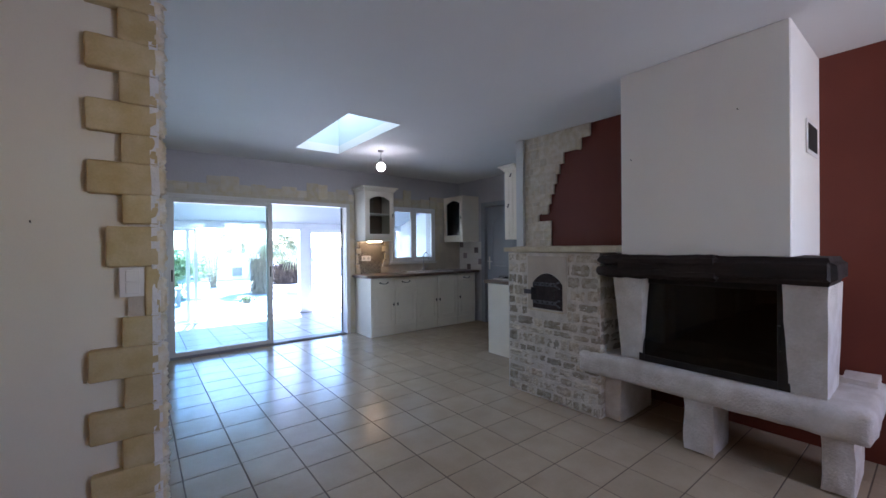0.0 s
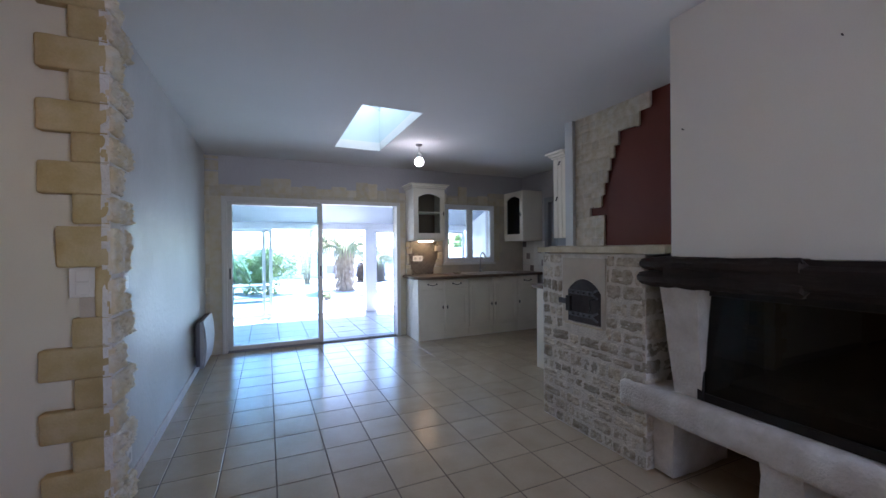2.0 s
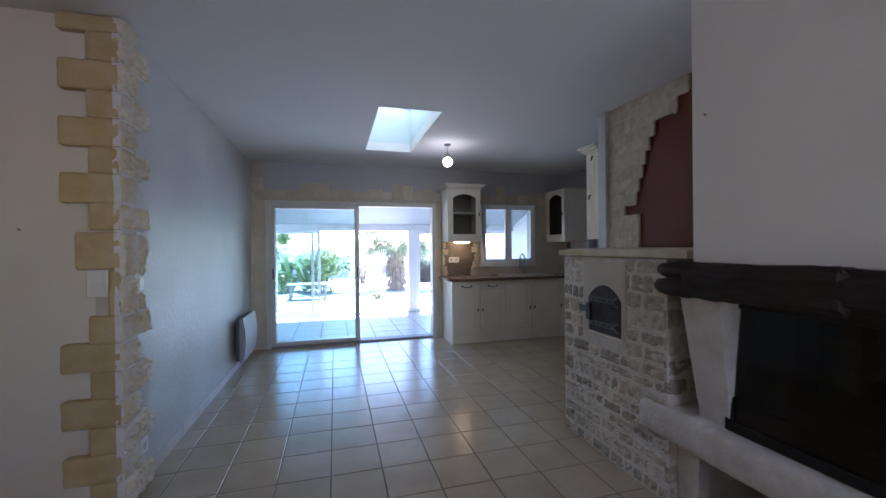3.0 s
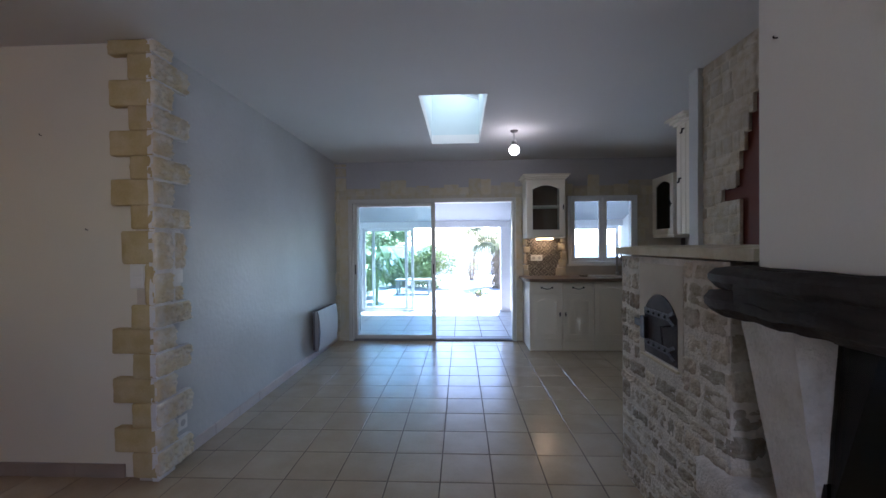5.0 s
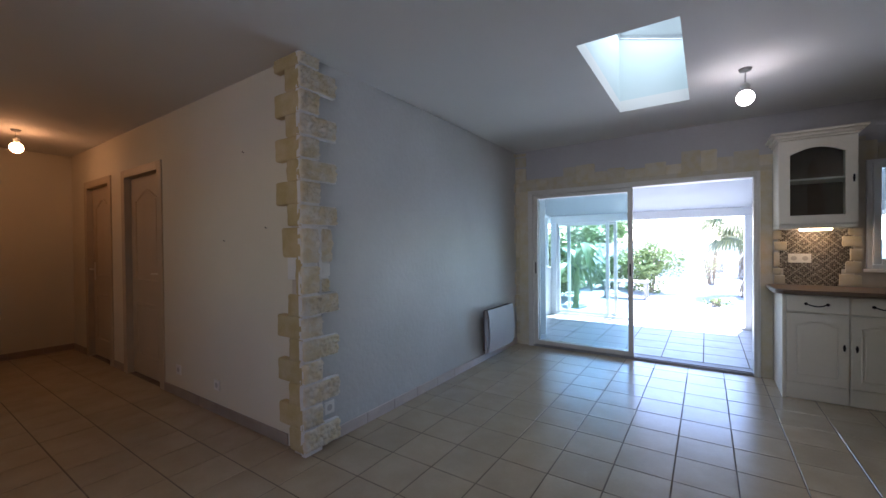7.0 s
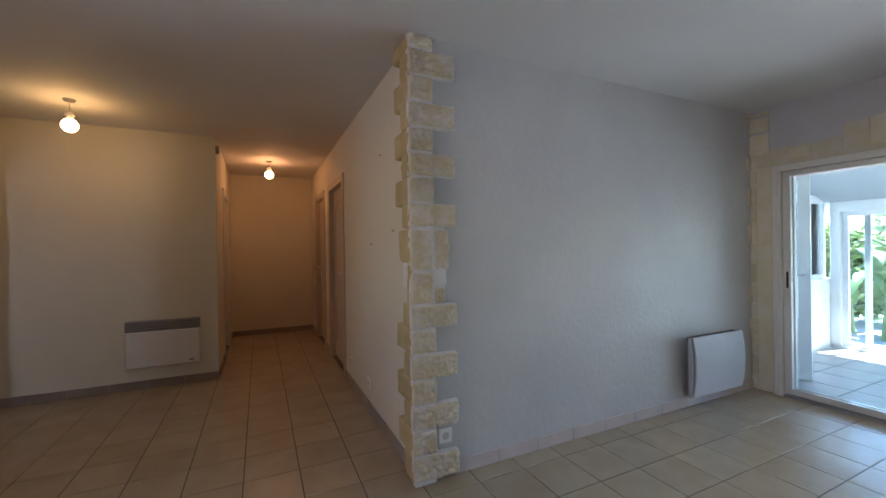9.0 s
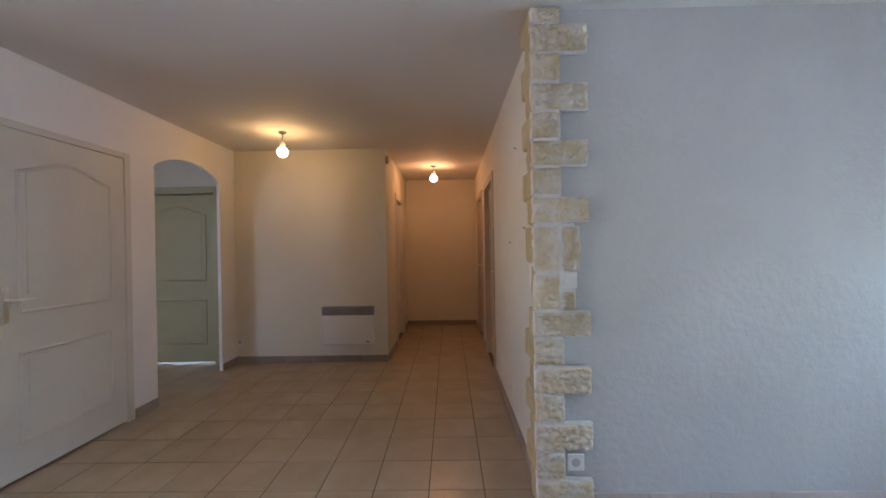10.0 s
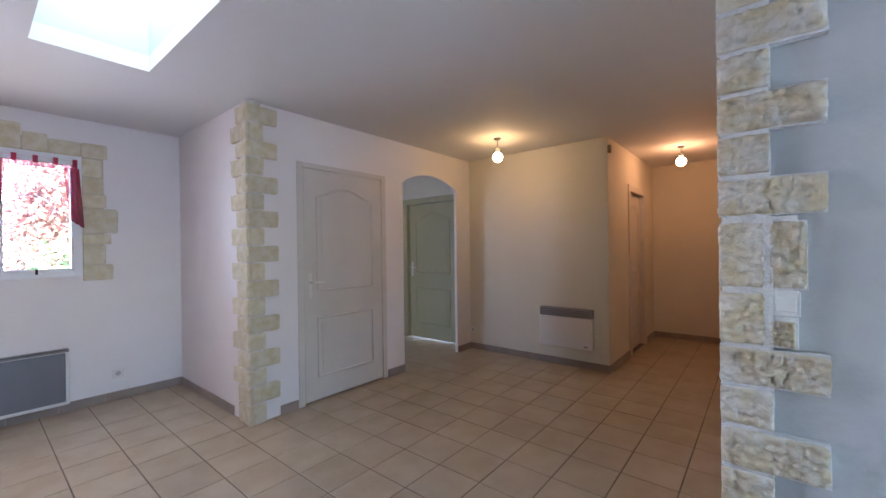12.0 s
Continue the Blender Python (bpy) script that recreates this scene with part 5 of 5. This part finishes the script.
leaf = part("leaf", boxes((0, -0.025, 0.01, 0.09, 0.025, 2.0), (0.45, -0.025, 0.01, 0.54, 0.025, 2.0), (0.09, -0.025, 0.01, 0.45, 0.025, 0.12), (0.09, -0.025, 1.9, 0.45, 0.025, 2.0), (0.09, -0.025, 0.5, 0.45, 0.025, 0.6), (0.09, -0.012, 0.12, 0.45, 0.012, 0.5), bevel=0.003), PVC, vd)
pane = part("pane", boxes((0.085, -0.004, 0.595, 0.455, 0.004, 1.905)), GLASS, leaf)
pane.visible_shadow = False
part("handle", boxes((0.49, -0.06, 1.0, 0.505, -0.025, 1.03), (0.40, -0.065, 1.0, 0.505, -0.055, 1.02), bevel=0.002), STEEL, leaf)
place(vd, pose(VX0 + 0.005, 6.12, 0, 0, 0, 14))

# ---------------------------------------------------------------- garden
def bush(name, at, size, count, leaf, mat, label, seed, category="bush"):
    """A shrub: short stems and a crown of many small leaves with an uneven outline."""
    rnd = random.Random(seed)
    b = thing(name, label, category, at=at)
    bm = bmesh.new()
    for i in range(7):
        a = rnd.uniform(0, 6.28)
        tube(bm, [(0.1 * math.cos(a), 0.1 * math.sin(a), 0), (size[0] * 0.3 * math.cos(a), size[1] * 0.3 * math.sin(a), size[2] * 0.5), (size[0] * 0.55 * math.cos(a + 0.4), size[1] * 0.55 * math.sin(a + 0.4), size[2] * 0.8)], [0.03, 0.02, 0.008], 5)
    part("stems", bm, BARK, b, kind="stuff")
    verts, faces = [], []
    clumps = [(Vector((rnd.gauss(0, 0.42) * size[0], rnd.gauss(0, 0.42) * size[1], rnd.uniform(0.15, 0.95) * size[2])), rnd.uniform(0.12, 0.32)) for _ in range(26)]
    for i in range(count):
        c, r = clumps[rnd.randrange(len(clumps))]
        d = Vector((rnd.gauss(0, 1), rnd.gauss(0, 1), rnd.gauss(0, 0.8))).normalized() * (r * size[2] * rnd.random() ** 0.4)
        p = c + d
        p.z = max(p.z, 0.03)
        q = Euler((rnd.uniform(-0.9, 0.9), rnd.uniform(-0.9, 0.9), rnd.uniform(0, 6.28))).to_matrix()
        l = leaf * rnd.uniform(0.6, 1.3)
        k = len(verts)
        verts += [tuple(p + q @ Vector(v)) for v in ((0, -l * 0.5, 0), (l * 0.25, 0, 0.02), (0, l * 0.5, 0), (-l * 0.25, 0, 0.02))]
        faces += [(k, k + 1, k + 2), (k, k + 2, k + 3)]
    me = bpy.data.meshes.new("crown")
    me.from_pydata(verts, [], faces)
    me.materials.append(mat)
    o = new("crown", me)
    o.parent = b
    return b


def blade(bm, root, direction, length, width, droop, n=12, cuts=0, rnd=None):
    """One long leaf: a folded strip that rises and droops from its root."""
    d = Vector((direction[0], direction[1], 0)).normalized()
    side = Vector((-d.y, d.x, 0))
    rows = []
    for i in range(n + 1):
        s = i / n
        c = Vector(root) + d * length * (s - 0.25 * s * s) + Vector((0, 0, direction[2] * length * s - droop * length * s * s))
        w = width * (math.sin(math.pi * min(1, 0.12 + 0.88 * s)) ** 0.6) * (1 if not rnd else rnd.uniform(0.62, 1.05))
        rows.append([bm.verts.new(c + side * w * 0.5 + Vector((0, 0, 0.18 * w))), bm.verts.new(c), bm.verts.new(c - side * w * 0.5 + Vector((0, 0, 0.18 * w)))])
    for a, b in zip(rows, rows[1:]):
        bm.faces.new((a[0], a[1], b[1], b[0]))
        bm.faces.new((a[1], a[2], b[2], b[1]))


def palm(at, height, radius, seed, label, bark, fronds=22, span=1.3):
    rnd = random.Random(seed)
    p = thing("palm_tree", label, "tree", "garden palms", at=at)
    bm = bmesh.new()
    tube(bm, [(0.03 * math.sin(i), 0.02 * math.cos(i * 1.7), height * i / 10) for i in range(11)], [radius * (1.15 - 0.03 * i + 0.08 * (i % 2)) for i in range(11)], 12)
    part("trunk", bm, bark, p)
    bm = bmesh.new()
    for i in range(620):
        z, a = rnd.uniform(0.1, height), rnd.uniform(0, 6.28)
        blade(bm, (radius * 0.95 * math.cos(a), radius * 0.95 * math.sin(a), z), (math.cos(a), math.sin(a), 0.6), rnd.uniform(0.12, 0.34), 0.05, 1.7, 3)
    part("fibre_skirt", bm, bark, p, "shaggy brown leaf stubs", kind="stuff")
    bm = bmesh.new()
    for i in range(fronds):
        a, up = rnd.uniform(0, 6.28), rnd.uniform(0.1, 0.9)
        d = Vector((math.cos(a), math.sin(a), 0))
        ln = span * rnd.uniform(0.8, 1.1)
        tip = Vector((0, 0, height)) + d * ln * 0.6 + Vector((0, 0, ln * up * 0.55))
        tube(bm, [(0, 0, height - 0.1), tuple(tip)], [0.02, 0.012], 5)
        for k in range(13):
            b = a + (k - 6) * 0.19
            blade(bm, tip, (math.cos(b), math.sin(b), up * 0.5), ln * 0.55, 0.045, 0.8, 4)
    part("crown", bm, LEAF_PALM, p)
    return p


G = -0.15
palm((3.2, 13.8, G), 1.5, 0.19, 1, "shaggy palm tree with a thick brown trunk on the terrace", BARK, 36, 1.35)
palm((4.95, 17.2, G), 0.85, 0.5, 2, "squat dark-skirted palm behind the terrace", DARK_BARK, 26, 1.5)
bush("shrub", (0.75, 13.8, G), (0.75, 0.6, 1.35), 3600, 0.12, LEAF, "leafy green shrub beside the terrace", 1)
bush("shrub", (-0.4, 14.6, G), (0.8, 0.6, 1.0), 2600, 0.12, LEAF, "low leafy green shrub beside the terrace", 2)
bush("shrub", (-1.6, 14.2, G), (1.0, 0.8, 1.3), 3200, 0.15, LEAF, "tall green shrub by the garden path", 3)
bush("shrub", (-1.4, 11.2, G), (0.7, 0.6, 1.9), 4200, 0.2, LEAF, "dense green shrub behind the banana plant", 14)
bush("shrub", (-3.4, 11.0, G), (1.2, 1.6, 2.6), 5200, 0.18, LEAF, "tall green shrub beside the veranda", 4)
bush("shrub", (2.3, 17.2, G), (0.9, 0.7, 2.2), 420, 0.14, LEAF_PALE, "sparse yellow-green shrub, full sun painted into its pale leaves", 21)
bush("shrub", (2.3, 11.6, G), (0.22, 0.18, 0.16), 200, 0.09, LEAF, "small rock plant in the gravel", 5, "plant")
bush("shrub", (-3.0, 23.0, G), (3.0, 1.4, 3.0), 6000, 0.25, LEAF, "far hedge at the garden's end", 7)
bush("shrub", (13.5, 24.0, G), (2.5, 1.4, 2.6), 5200, 0.25, LEAF, "far hedge at the garden's end", 8)
bush("shrub", (0.85, -5.2, G), (0.6, 0.6, 3.0), 11000, 0.095, LEAF_RED, "red-leaved shrub outside the small window", 9)
bush("shrub", (0.8, -4.4, G), (0.5, 0.3, 1.5), 2400, 0.13, LEAF, "green shrub outside the small window", 10)

bn = thing("banana_plant", "banana plant with large arching green leaves", "plant", at=(-0.35, 9.9, G))
bm = bmesh.new()
tube(bm, [(0, 0, 0), (0.03, 0, 0.5), (0.05, 0.02, 1.1)], [0.07, 0.055, 0.04], 10)
tube(bm, [(-0.5, 0.3, 0), (-0.52, 0.3, 0.5), (-0.5, 0.32, 1.3)], [0.06, 0.05, 0.035], 10)
part("stem", bm, LEAF_BIG, bn)
rnd = random.Random(8)
for i in range(26):
    a = 2.4 * i + 0.3
    bm = bmesh.new()
    rx, ry = (0.05, 0.02) if i % 2 else (-0.5, 0.32)
    blade(bm, (rx, ry, 0.75 + 0.12 * (i % 6)), (math.cos(a), math.sin(a), rnd.uniform(0.35, 0.85)), rnd.uniform(0.8, 1.3), rnd.uniform(0.16, 0.30), rnd.uniform(0.75, 1.2), 22, 0, rnd)
    part("leaf", bm, LEAF_BIG, bn)

tb = thing("garden_table", "weathered grey garden table on the terrace", "table", at=(0.35, 12.2, G))
part("tabletop", boxes((-0.55, -0.3, 0.42, 0.55, 0.3, 0.46), bevel=0.005), GREY_METAL, tb)
for x, y in ((-0.48, -0.24), (0.48, -0.24), (-0.48, 0.24), (0.48, 0.24)):
    part("leg", boxes((x - 0.03, y - 0.03, 0, x + 0.03, y + 0.03, 0.42), bevel=0.004), GREY_METAL, tb)
gw = thing("garden_wall", "white rendered garden boundary wall with two small openings", "wall")
holes = [(2.28, 2.72), (3.5, 3.95)]
xs = [-14, *[x for h in holes for x in h], 16]
bm = boxes((-14, 20.6, G - 0.05, 16, 20.85, 0.02), (-14, 20.6, 0.45, 16, 20.85, 1.25))
for a, b in zip(xs[::2], xs[1::2]):
    box(bm, a, 20.6, 0.02, b, 20.85, 0.45)
part("masonry", bm, PVC, gw)
# Flat dark sheets fill the openings in place of any depth behind.
for a, b in holes:
    part("shutter", boxes((a, 20.72, 0.02, b, 20.76, 0.45)), GREY_METAL, gw, "dark grey sheet filling the opening")
part("coping", boxes((-14.02, 20.55, 1.25, 16.02, 20.9, 1.32), bevel=0.01), WHITE_STONE, gw)

# ---------------------------------------------------------------- stones
rnd = random.Random(42)
q1 = thing("corner_stones", "rough yellowish cast corner stones up the grey wall's edge", "quoin")
part("yellow_bed", boxes((XG - 0.085, YH - 0.03, 0, XG + 0.03, YH + 0.001, H - 0.001)), PLASTER, q1)
rows = [(0.02, 0.165, 1), (0.165, 0.305, 0), (0.305, 0.445, 1), (0.445, 0.585, 0), (0.585, 0.725, 1), (0.725, 0.865, 0), (0.865, 1.0, 1), (1.0, 1.185, 2), (1.19, 1.42, 3), (1.43, 1.565, 1),
        (1.565, 1.71, 0), (1.71, 1.845, 1), (1.845, 1.985, 0), (1.985, 2.125, 1), (2.125, 2.27, 0), (2.27, 2.415, 1), (2.415, 2.495, 0)]
y0 = YH - 0.053
part("mortar", boxes((XG - 0.001, y0 + 0.012, 0, XG + 0.036, y0 + 0.142, H - 0.002), (XG - 0.001, y0 + 0.128, 1.005, XG + 0.038, y0 + 0.208, 1.43), (XG + 0.001, y0 + 0.121, 1.005, XG + 0.051, y0 + 0.147, 1.423), bevel=0.002), MORTAR_WHITE, q1, "white mortar bed")


def split(me, a, b, ya, yb):
    """A chipped stone face set in a bed of white pointing."""
    part("pointing", rough_slab(XG - 0.001, ya, a, XG + 0.040, yb, b, 0.004, a * 9 + ya, step=0.024, soft=0.004), MORTAR_WHITE, q1, "white pointing round the stone")
    stone("stone", me, q1, (XG + 0.027, ya + 0.004, a + 0.009), (0, 1, 0), (1, 0, 0), yb - ya - 0.010, b - a - 0.018, 0.034)


for a, b, k in rows:
    h = b - a - 0.008
    jig = rnd.uniform(-0.008, 0.008)
    if k == 3:
        split(rnd.choice(SPLIT_TALL), a, b, y0, y0 + 0.133)
        split(rnd.choice(SPLIT_TALL), a, b, y0 + 0.1335, y0 + 0.235)
    elif k == 2:
        split(rnd.choice(SPLIT_TALL), a, b, y0, y0 + 0.133)
        split(rnd.choice(SPLIT_SHORT), a, a + 0.10, y0 + 0.1335, y0 + 0.205)
    else:
        split(rnd.choice(SPLIT if k == 1 else SPLIT_SHORT), a, b, y0, y0 + (0.285 if k == 1 else 0.15) + jig * 0.5)
    hl = {0: 0.255, 1: 0.14, 2: 0.055, 3: 0.195}[k] + jig * (k != 2)
    if k in (2, 3):
        a, h = (a, 0.225) if k == 2 else (1.232, 0.178)
    stone("stone", rnd.choice(CASTY), q1, (XG + 0.03 - hl, YH + 0.002, a), (1, 0, 0), (0, -1, 0), hl + 0.004, h + 0.009, 0.062)

q2 = thing("corner_stones", "yellowish cast corner stones up the white partition's edge", "quoin")
part("mortar", boxes((XQ - 0.09, YS - 0.001, 0, XQ + 0.02, YS + 0.02, H - 0.001), (XQ - 0.001, YS - 0.09, 0, XQ + 0.02, YS - 0.001, H - 0.001)), WHITE_STONE, q2, "pale mortar bed")
z, k = 0.0, 0
while z < H - 0.05:
    h = min(0.16 if k == 0 else rnd.uniform(0.128, 0.142), H - 0.004 - z)
    la, lb = ((0.14, 0.2), (0.255, 0.2), (0.14, 0.29))[0 if k == 0 else 1 + (k % 2 == 0)]
    stone("stone", rnd.choice(CASTP), q2, (XQ + 0.03, YS - 0.002, z), (-1, 0, 0), (0, 1, 0), la, h - 0.008, 0.034)
    stone("stone", rnd.choice(CASTP), q2, (XQ - 0.002, YS + 0.03, z), (0, -1, 0), (1, 0, 0), lb, h - 0.008, 0.034)
    z += h
    k += 1

# flat stones round the sliding door, in the back corner and over the kitchen window
st = thing("door_surround_stones", "flat cream stones of uneven height round the sliding door", "stonework")
rnd = random.Random(77)
for r in ((XG + 0.002, 1.982, 2.652, 2.13), (XG + 0.002, 0.0, SLIDE[0] - 0.031, 1.981), (SLIDE[1] + 0.023, 0.0, 2.652, 1.981)):
    part("mortar", boxes((r[0], YB - 0.007, r[1], r[2], YB - 0.001, r[3]), bevel=0.001), CREAM_TRIM, st, "cream plaster margin beside the door")
x, i = 0.14, 0
tops = (0.10, 0.075, 0.09, 0.20, 0.21, 0.11, 0.13, 0.09, 0.14, 0.10, 0.22, 0.21, 0.12, 0.16, 0.10, 0.11)
while x < 2.56:
    w = rnd.uniform(0.12, 0.22)
    stone("stone", rnd.choice(TRIM), st, (x, YB - 0.001, 2.03), (1, 0, 0), (0, -1, 0), w - 0.002, tops[i % 16], 0.012)
    x += w
    i += 1
z = 0.0
while z < H - 0.02:
    h = min(rnd.uniform(0.12, 0.2), H - 0.003 - z)
    stone("stone", rnd.choice(TRIM), st, (XG + 0.002, YB - 0.001, z), (1, 0, 0), (0, -1, 0), 0.05 if z < 2.0 else 0.15, h - 0.02, 0.016)
    if int(z * 7) % 2:
        stone("stone", rnd.choice(TRIM), st, (XG - 0.001, YB - 0.05, z), (0, 1, 0), (1, 0, 0), 0.048, h - 0.02, 0.02)
    z += h
ws = thing("window_surround_stones", "flat cream stones of uneven height round the kitchen window", "stonework")
x, i = 3.2, 0
for w, h in ((0.14, 0.16), (0.2, 0.1), (0.16, 0.28), (0.19, 0.12), (0.2, 0.15), (0.16, 0.2), (0.16, 0.12)):
    stone("stone", rnd.choice(TRIM), ws, (x, YB - 0.001, 1.995), (1, 0, 0), (0, -1, 0), w - 0.005, h, 0.018)
    x += w
for z in range(6):
    stone("stone", rnd.choice(TRIM), ws, (4.205, YB - 0.001, 1.07 + z * 0.155), (1, 0, 0), (0, -1, 0), (0.1, 0.15)[z % 2], 0.15, 0.018)
w2s = thing("window_surround_stones", "pale cast stones of uneven length round the small window", "stonework")
for z, h, w in ((1.10, 0.14, 0.20), (1.245, 0.17, 0.15), (1.42, 0.09, 0.19), (1.515, 0.22, 0.24), (1.74, 0.12, 0.16), (1.865, 0.14, 0.14), (2.01, 0.16, 0.13), (2.175, 0.13, 0.17)):
    stone("stone", rnd.choice(CASTP), w2s, (1.096, YW - 0.001, z), (-1, 0, 0), (0, 1, 0), w, h - 0.006, 0.024)
    stone("stone", rnd.choice(CASTP), w2s, (1.664 + w, YW - 0.001, z), (-1, 0, 0), (0, 1, 0), w, h - 0.006, 0.024)
part("mortar", boxes((0.955, YW - 0.001, 1.10, 1.096, YW + 0.014, 2.30), (1.664, YW - 0.001, 1.10, 1.80, YW + 0.014, 2.30), (1.096, YW - 0.001, 2.176, 1.664, YW + 0.014, 2.29), bevel=0.004), CREAM_TRIM, w2s, "cream plaster between the stones")
x = 1.10
for w, h in ((0.2, 0.12), (0.15, 0.15), (0.21, 0.21)):
    stone("stone", rnd.choice(CASTP), w2s, (x + w, YW - 0.001, 2.176), (-1, 0, 0), (0, 1, 0), w - 0.006, h, 0.024)
    x += w

# oven masonry: rubble courses on three faces, round the plastered door
rnd = random.Random(11)


def courses(parent, meshes, origin, u, n, length, z0, z1, skip, depth, wide=(0.08, 0.2), tall=(0.05, 0.115), name="stone"):
    """Uneven courses of stones over a wall face; skip(a, b, z0, z1) says where none goes; may return a shorter stretch."""
    z = z0
    u, o = Vector(u), Vector(origin)
    while z < z1 - 0.03:
        h = min(rnd.uniform(*tall), z1 - z)
        a = 0.0
        while a < length - 0.02:
            w = rnd.uniform(*wide)
            if length - a - w < 0.06:
                w = length - a
            b = a + w
            keep = skip(a, b, z, z + h)
            if keep:
                k0, k1 = keep
                if k1 - k0 > 0.025:
                    p = o + u * (k0 + 0.005)
                    stone(name, rnd.choice(meshes), parent, (p.x, p.y, z + 0.005 + rnd.uniform(-0.006, 0.006)), u, n, k1 - k0 - 0.013, h - 0.011, depth * rnd.uniform(0.75, 1.15))
            a = b
        z += h


def around_door(a, b, z0, z1):
    y0, y1 = OY1 - b, OY1 - a
    if z1 < DZ0 - 0.03 or z0 > 1.215 or y1 < 1.885 or y0 > 2.285:
        return a, b
    if y0 < 1.885 - 0.03:
        return OY1 - 1.885 + 0.004, b
    if y1 > 2.285 + 0.03:
        return a, OY1 - 2.285 - 0.004
    return None


def all_of(a, b, z0, z1):
    return a, b


courses(ov, RUBBLE, (OX + 0.014, OY1, 0), (0, -1, 0), (-1, 0, 0), OY1 - OY0, 0.0, OZ, around_door, 0.028, (0.06, 0.20), (0.055, 0.11))
courses(ov, RUBBLE, (OX - 0.01, OY0 + 0.014, 0), (1, 0, 0), (0, -1, 0), XE - OX, 0.0, OZ, all_of, 0.027, (0.12, 0.27), (0.085, 0.14))
courses(ov, RUBBLE, (XE, OY1 - 0.014, 0), (-1, 0, 0), (0, 1, 0), XE - OX, 0.0, OZ, all_of, 0.027)

# whitewashed cladding over the oven, with a stepped edge against the red paint
cl = thing("stone_cladding", "whitewashed stone facing with a stepped edge on the red wall", "stonework")
EDGE = [(1.312, 2.54), (1.58, 2.70), (1.665, 2.57), (1.76, 2.54), (1.86, 2.50), (1.96, 2.47), (2.06, 2.43), (2.16, 2.38), (2.27, 2.18), (2.39, 2.08)]
CN = YK - 0.08


def stepped(a, b, z0, z1):
    zc, e = (z0 + z1) / 2, 2.54
    for zz, yy in EDGE:
        if zc >= zz:
            e = yy
    y0 = CN - b
    if y0 >= e:
        return a, b
    if CN - a > e + 0.03:
        return a, CN - e
    return None


out = [(CN, 1.313), (EDGE[0][1] + 0.012, 1.313)]
for (za, ya), (zb, yb) in zip(EDGE, EDGE[1:] + [(H - 0.001, CN)]):
    out += [(ya + 0.012, zb), (yb + (0.012 if yb < CN else 0), zb)]
bm = bmesh.new()
prism(bm, out, XE - 0.022, XE - 0.001, "yz")
part("mortar", bm, CLAD_STONE, cl, "cream mortar bed")
courses(cl, CREAMS, (XE - 0.016, CN, 0), (0, -1, 0), (-1, 0, 0), CN - 1.9, 1.314, H - 0.004, stepped, 0.014, (0.05, 0.15), (0.05, 0.115))

# ---------------------------------------------------------------- floor tiles
PX, PY = 0.297, 0.301
tm = boxes((0.003, 0.003, -0.009, PX - 0.003, PY - 0.003, 0.0), bevel=0.0018)
tile_me = bpy.data.meshes.new("floor_tile")
tm.to_mesh(tile_me)
tm.free()
tile_me.materials.append(TILE)
AREAS = [(XG, YH, XK, YB), (XW, YS, XE, YH), (XEND, YC, XW, YH), (XQ, YW, XE, YS), (XW, -2.6, XQ, YS)]
rest = bmesh.new()
rnd = random.Random(3)
count = 0
cells = []
for i in range(-23, 12):
    for j in range(-18, 12):
        x, y = 1.675 + i * PX, 2.652 + j * PY
        if any(x < a2 and x + PX > a0 and y < a3 and y + PY > a1 for a0, a1, a2, a3 in AREAS):
            cells.append(((x - 1.2) ** 2 + (y - 2.2) ** 2, x, y))
cells.sort()
for k, (_, x, y) in enumerate(cells):
    dz = rnd.uniform(-0.0004, 0.0003)
    if k < 300:
        ob = new("floor_tile", tile_me)
        ob.parent = floor
        ob.matrix_basis = pose(x, y, dz, rnd.uniform(-0.07, 0.07), rnd.uniform(-0.07, 0.07))
    else:
        box(rest, x + 0.003, y + 0.003, -0.009, x + PX - 0.003, y + PY - 0.003, dz)
part("floor_tiles_beyond", rest, TILE, floor, kind="stuff")
rest = bmesh.new()
vf = bpy.data.objects["veranda_floor"]
for i in range(14):
    for j in range(6):
        x, y = VX0 + i * 0.40, 5.88 + j * 0.40
        box(rest, x + 0.005, y + 0.005, -0.01, min(x + 0.395, VX1), min(y + 0.395, VY - 0.05), 0.0)
part("floor_tiles", rest, VTILE, vf, kind="stuff")
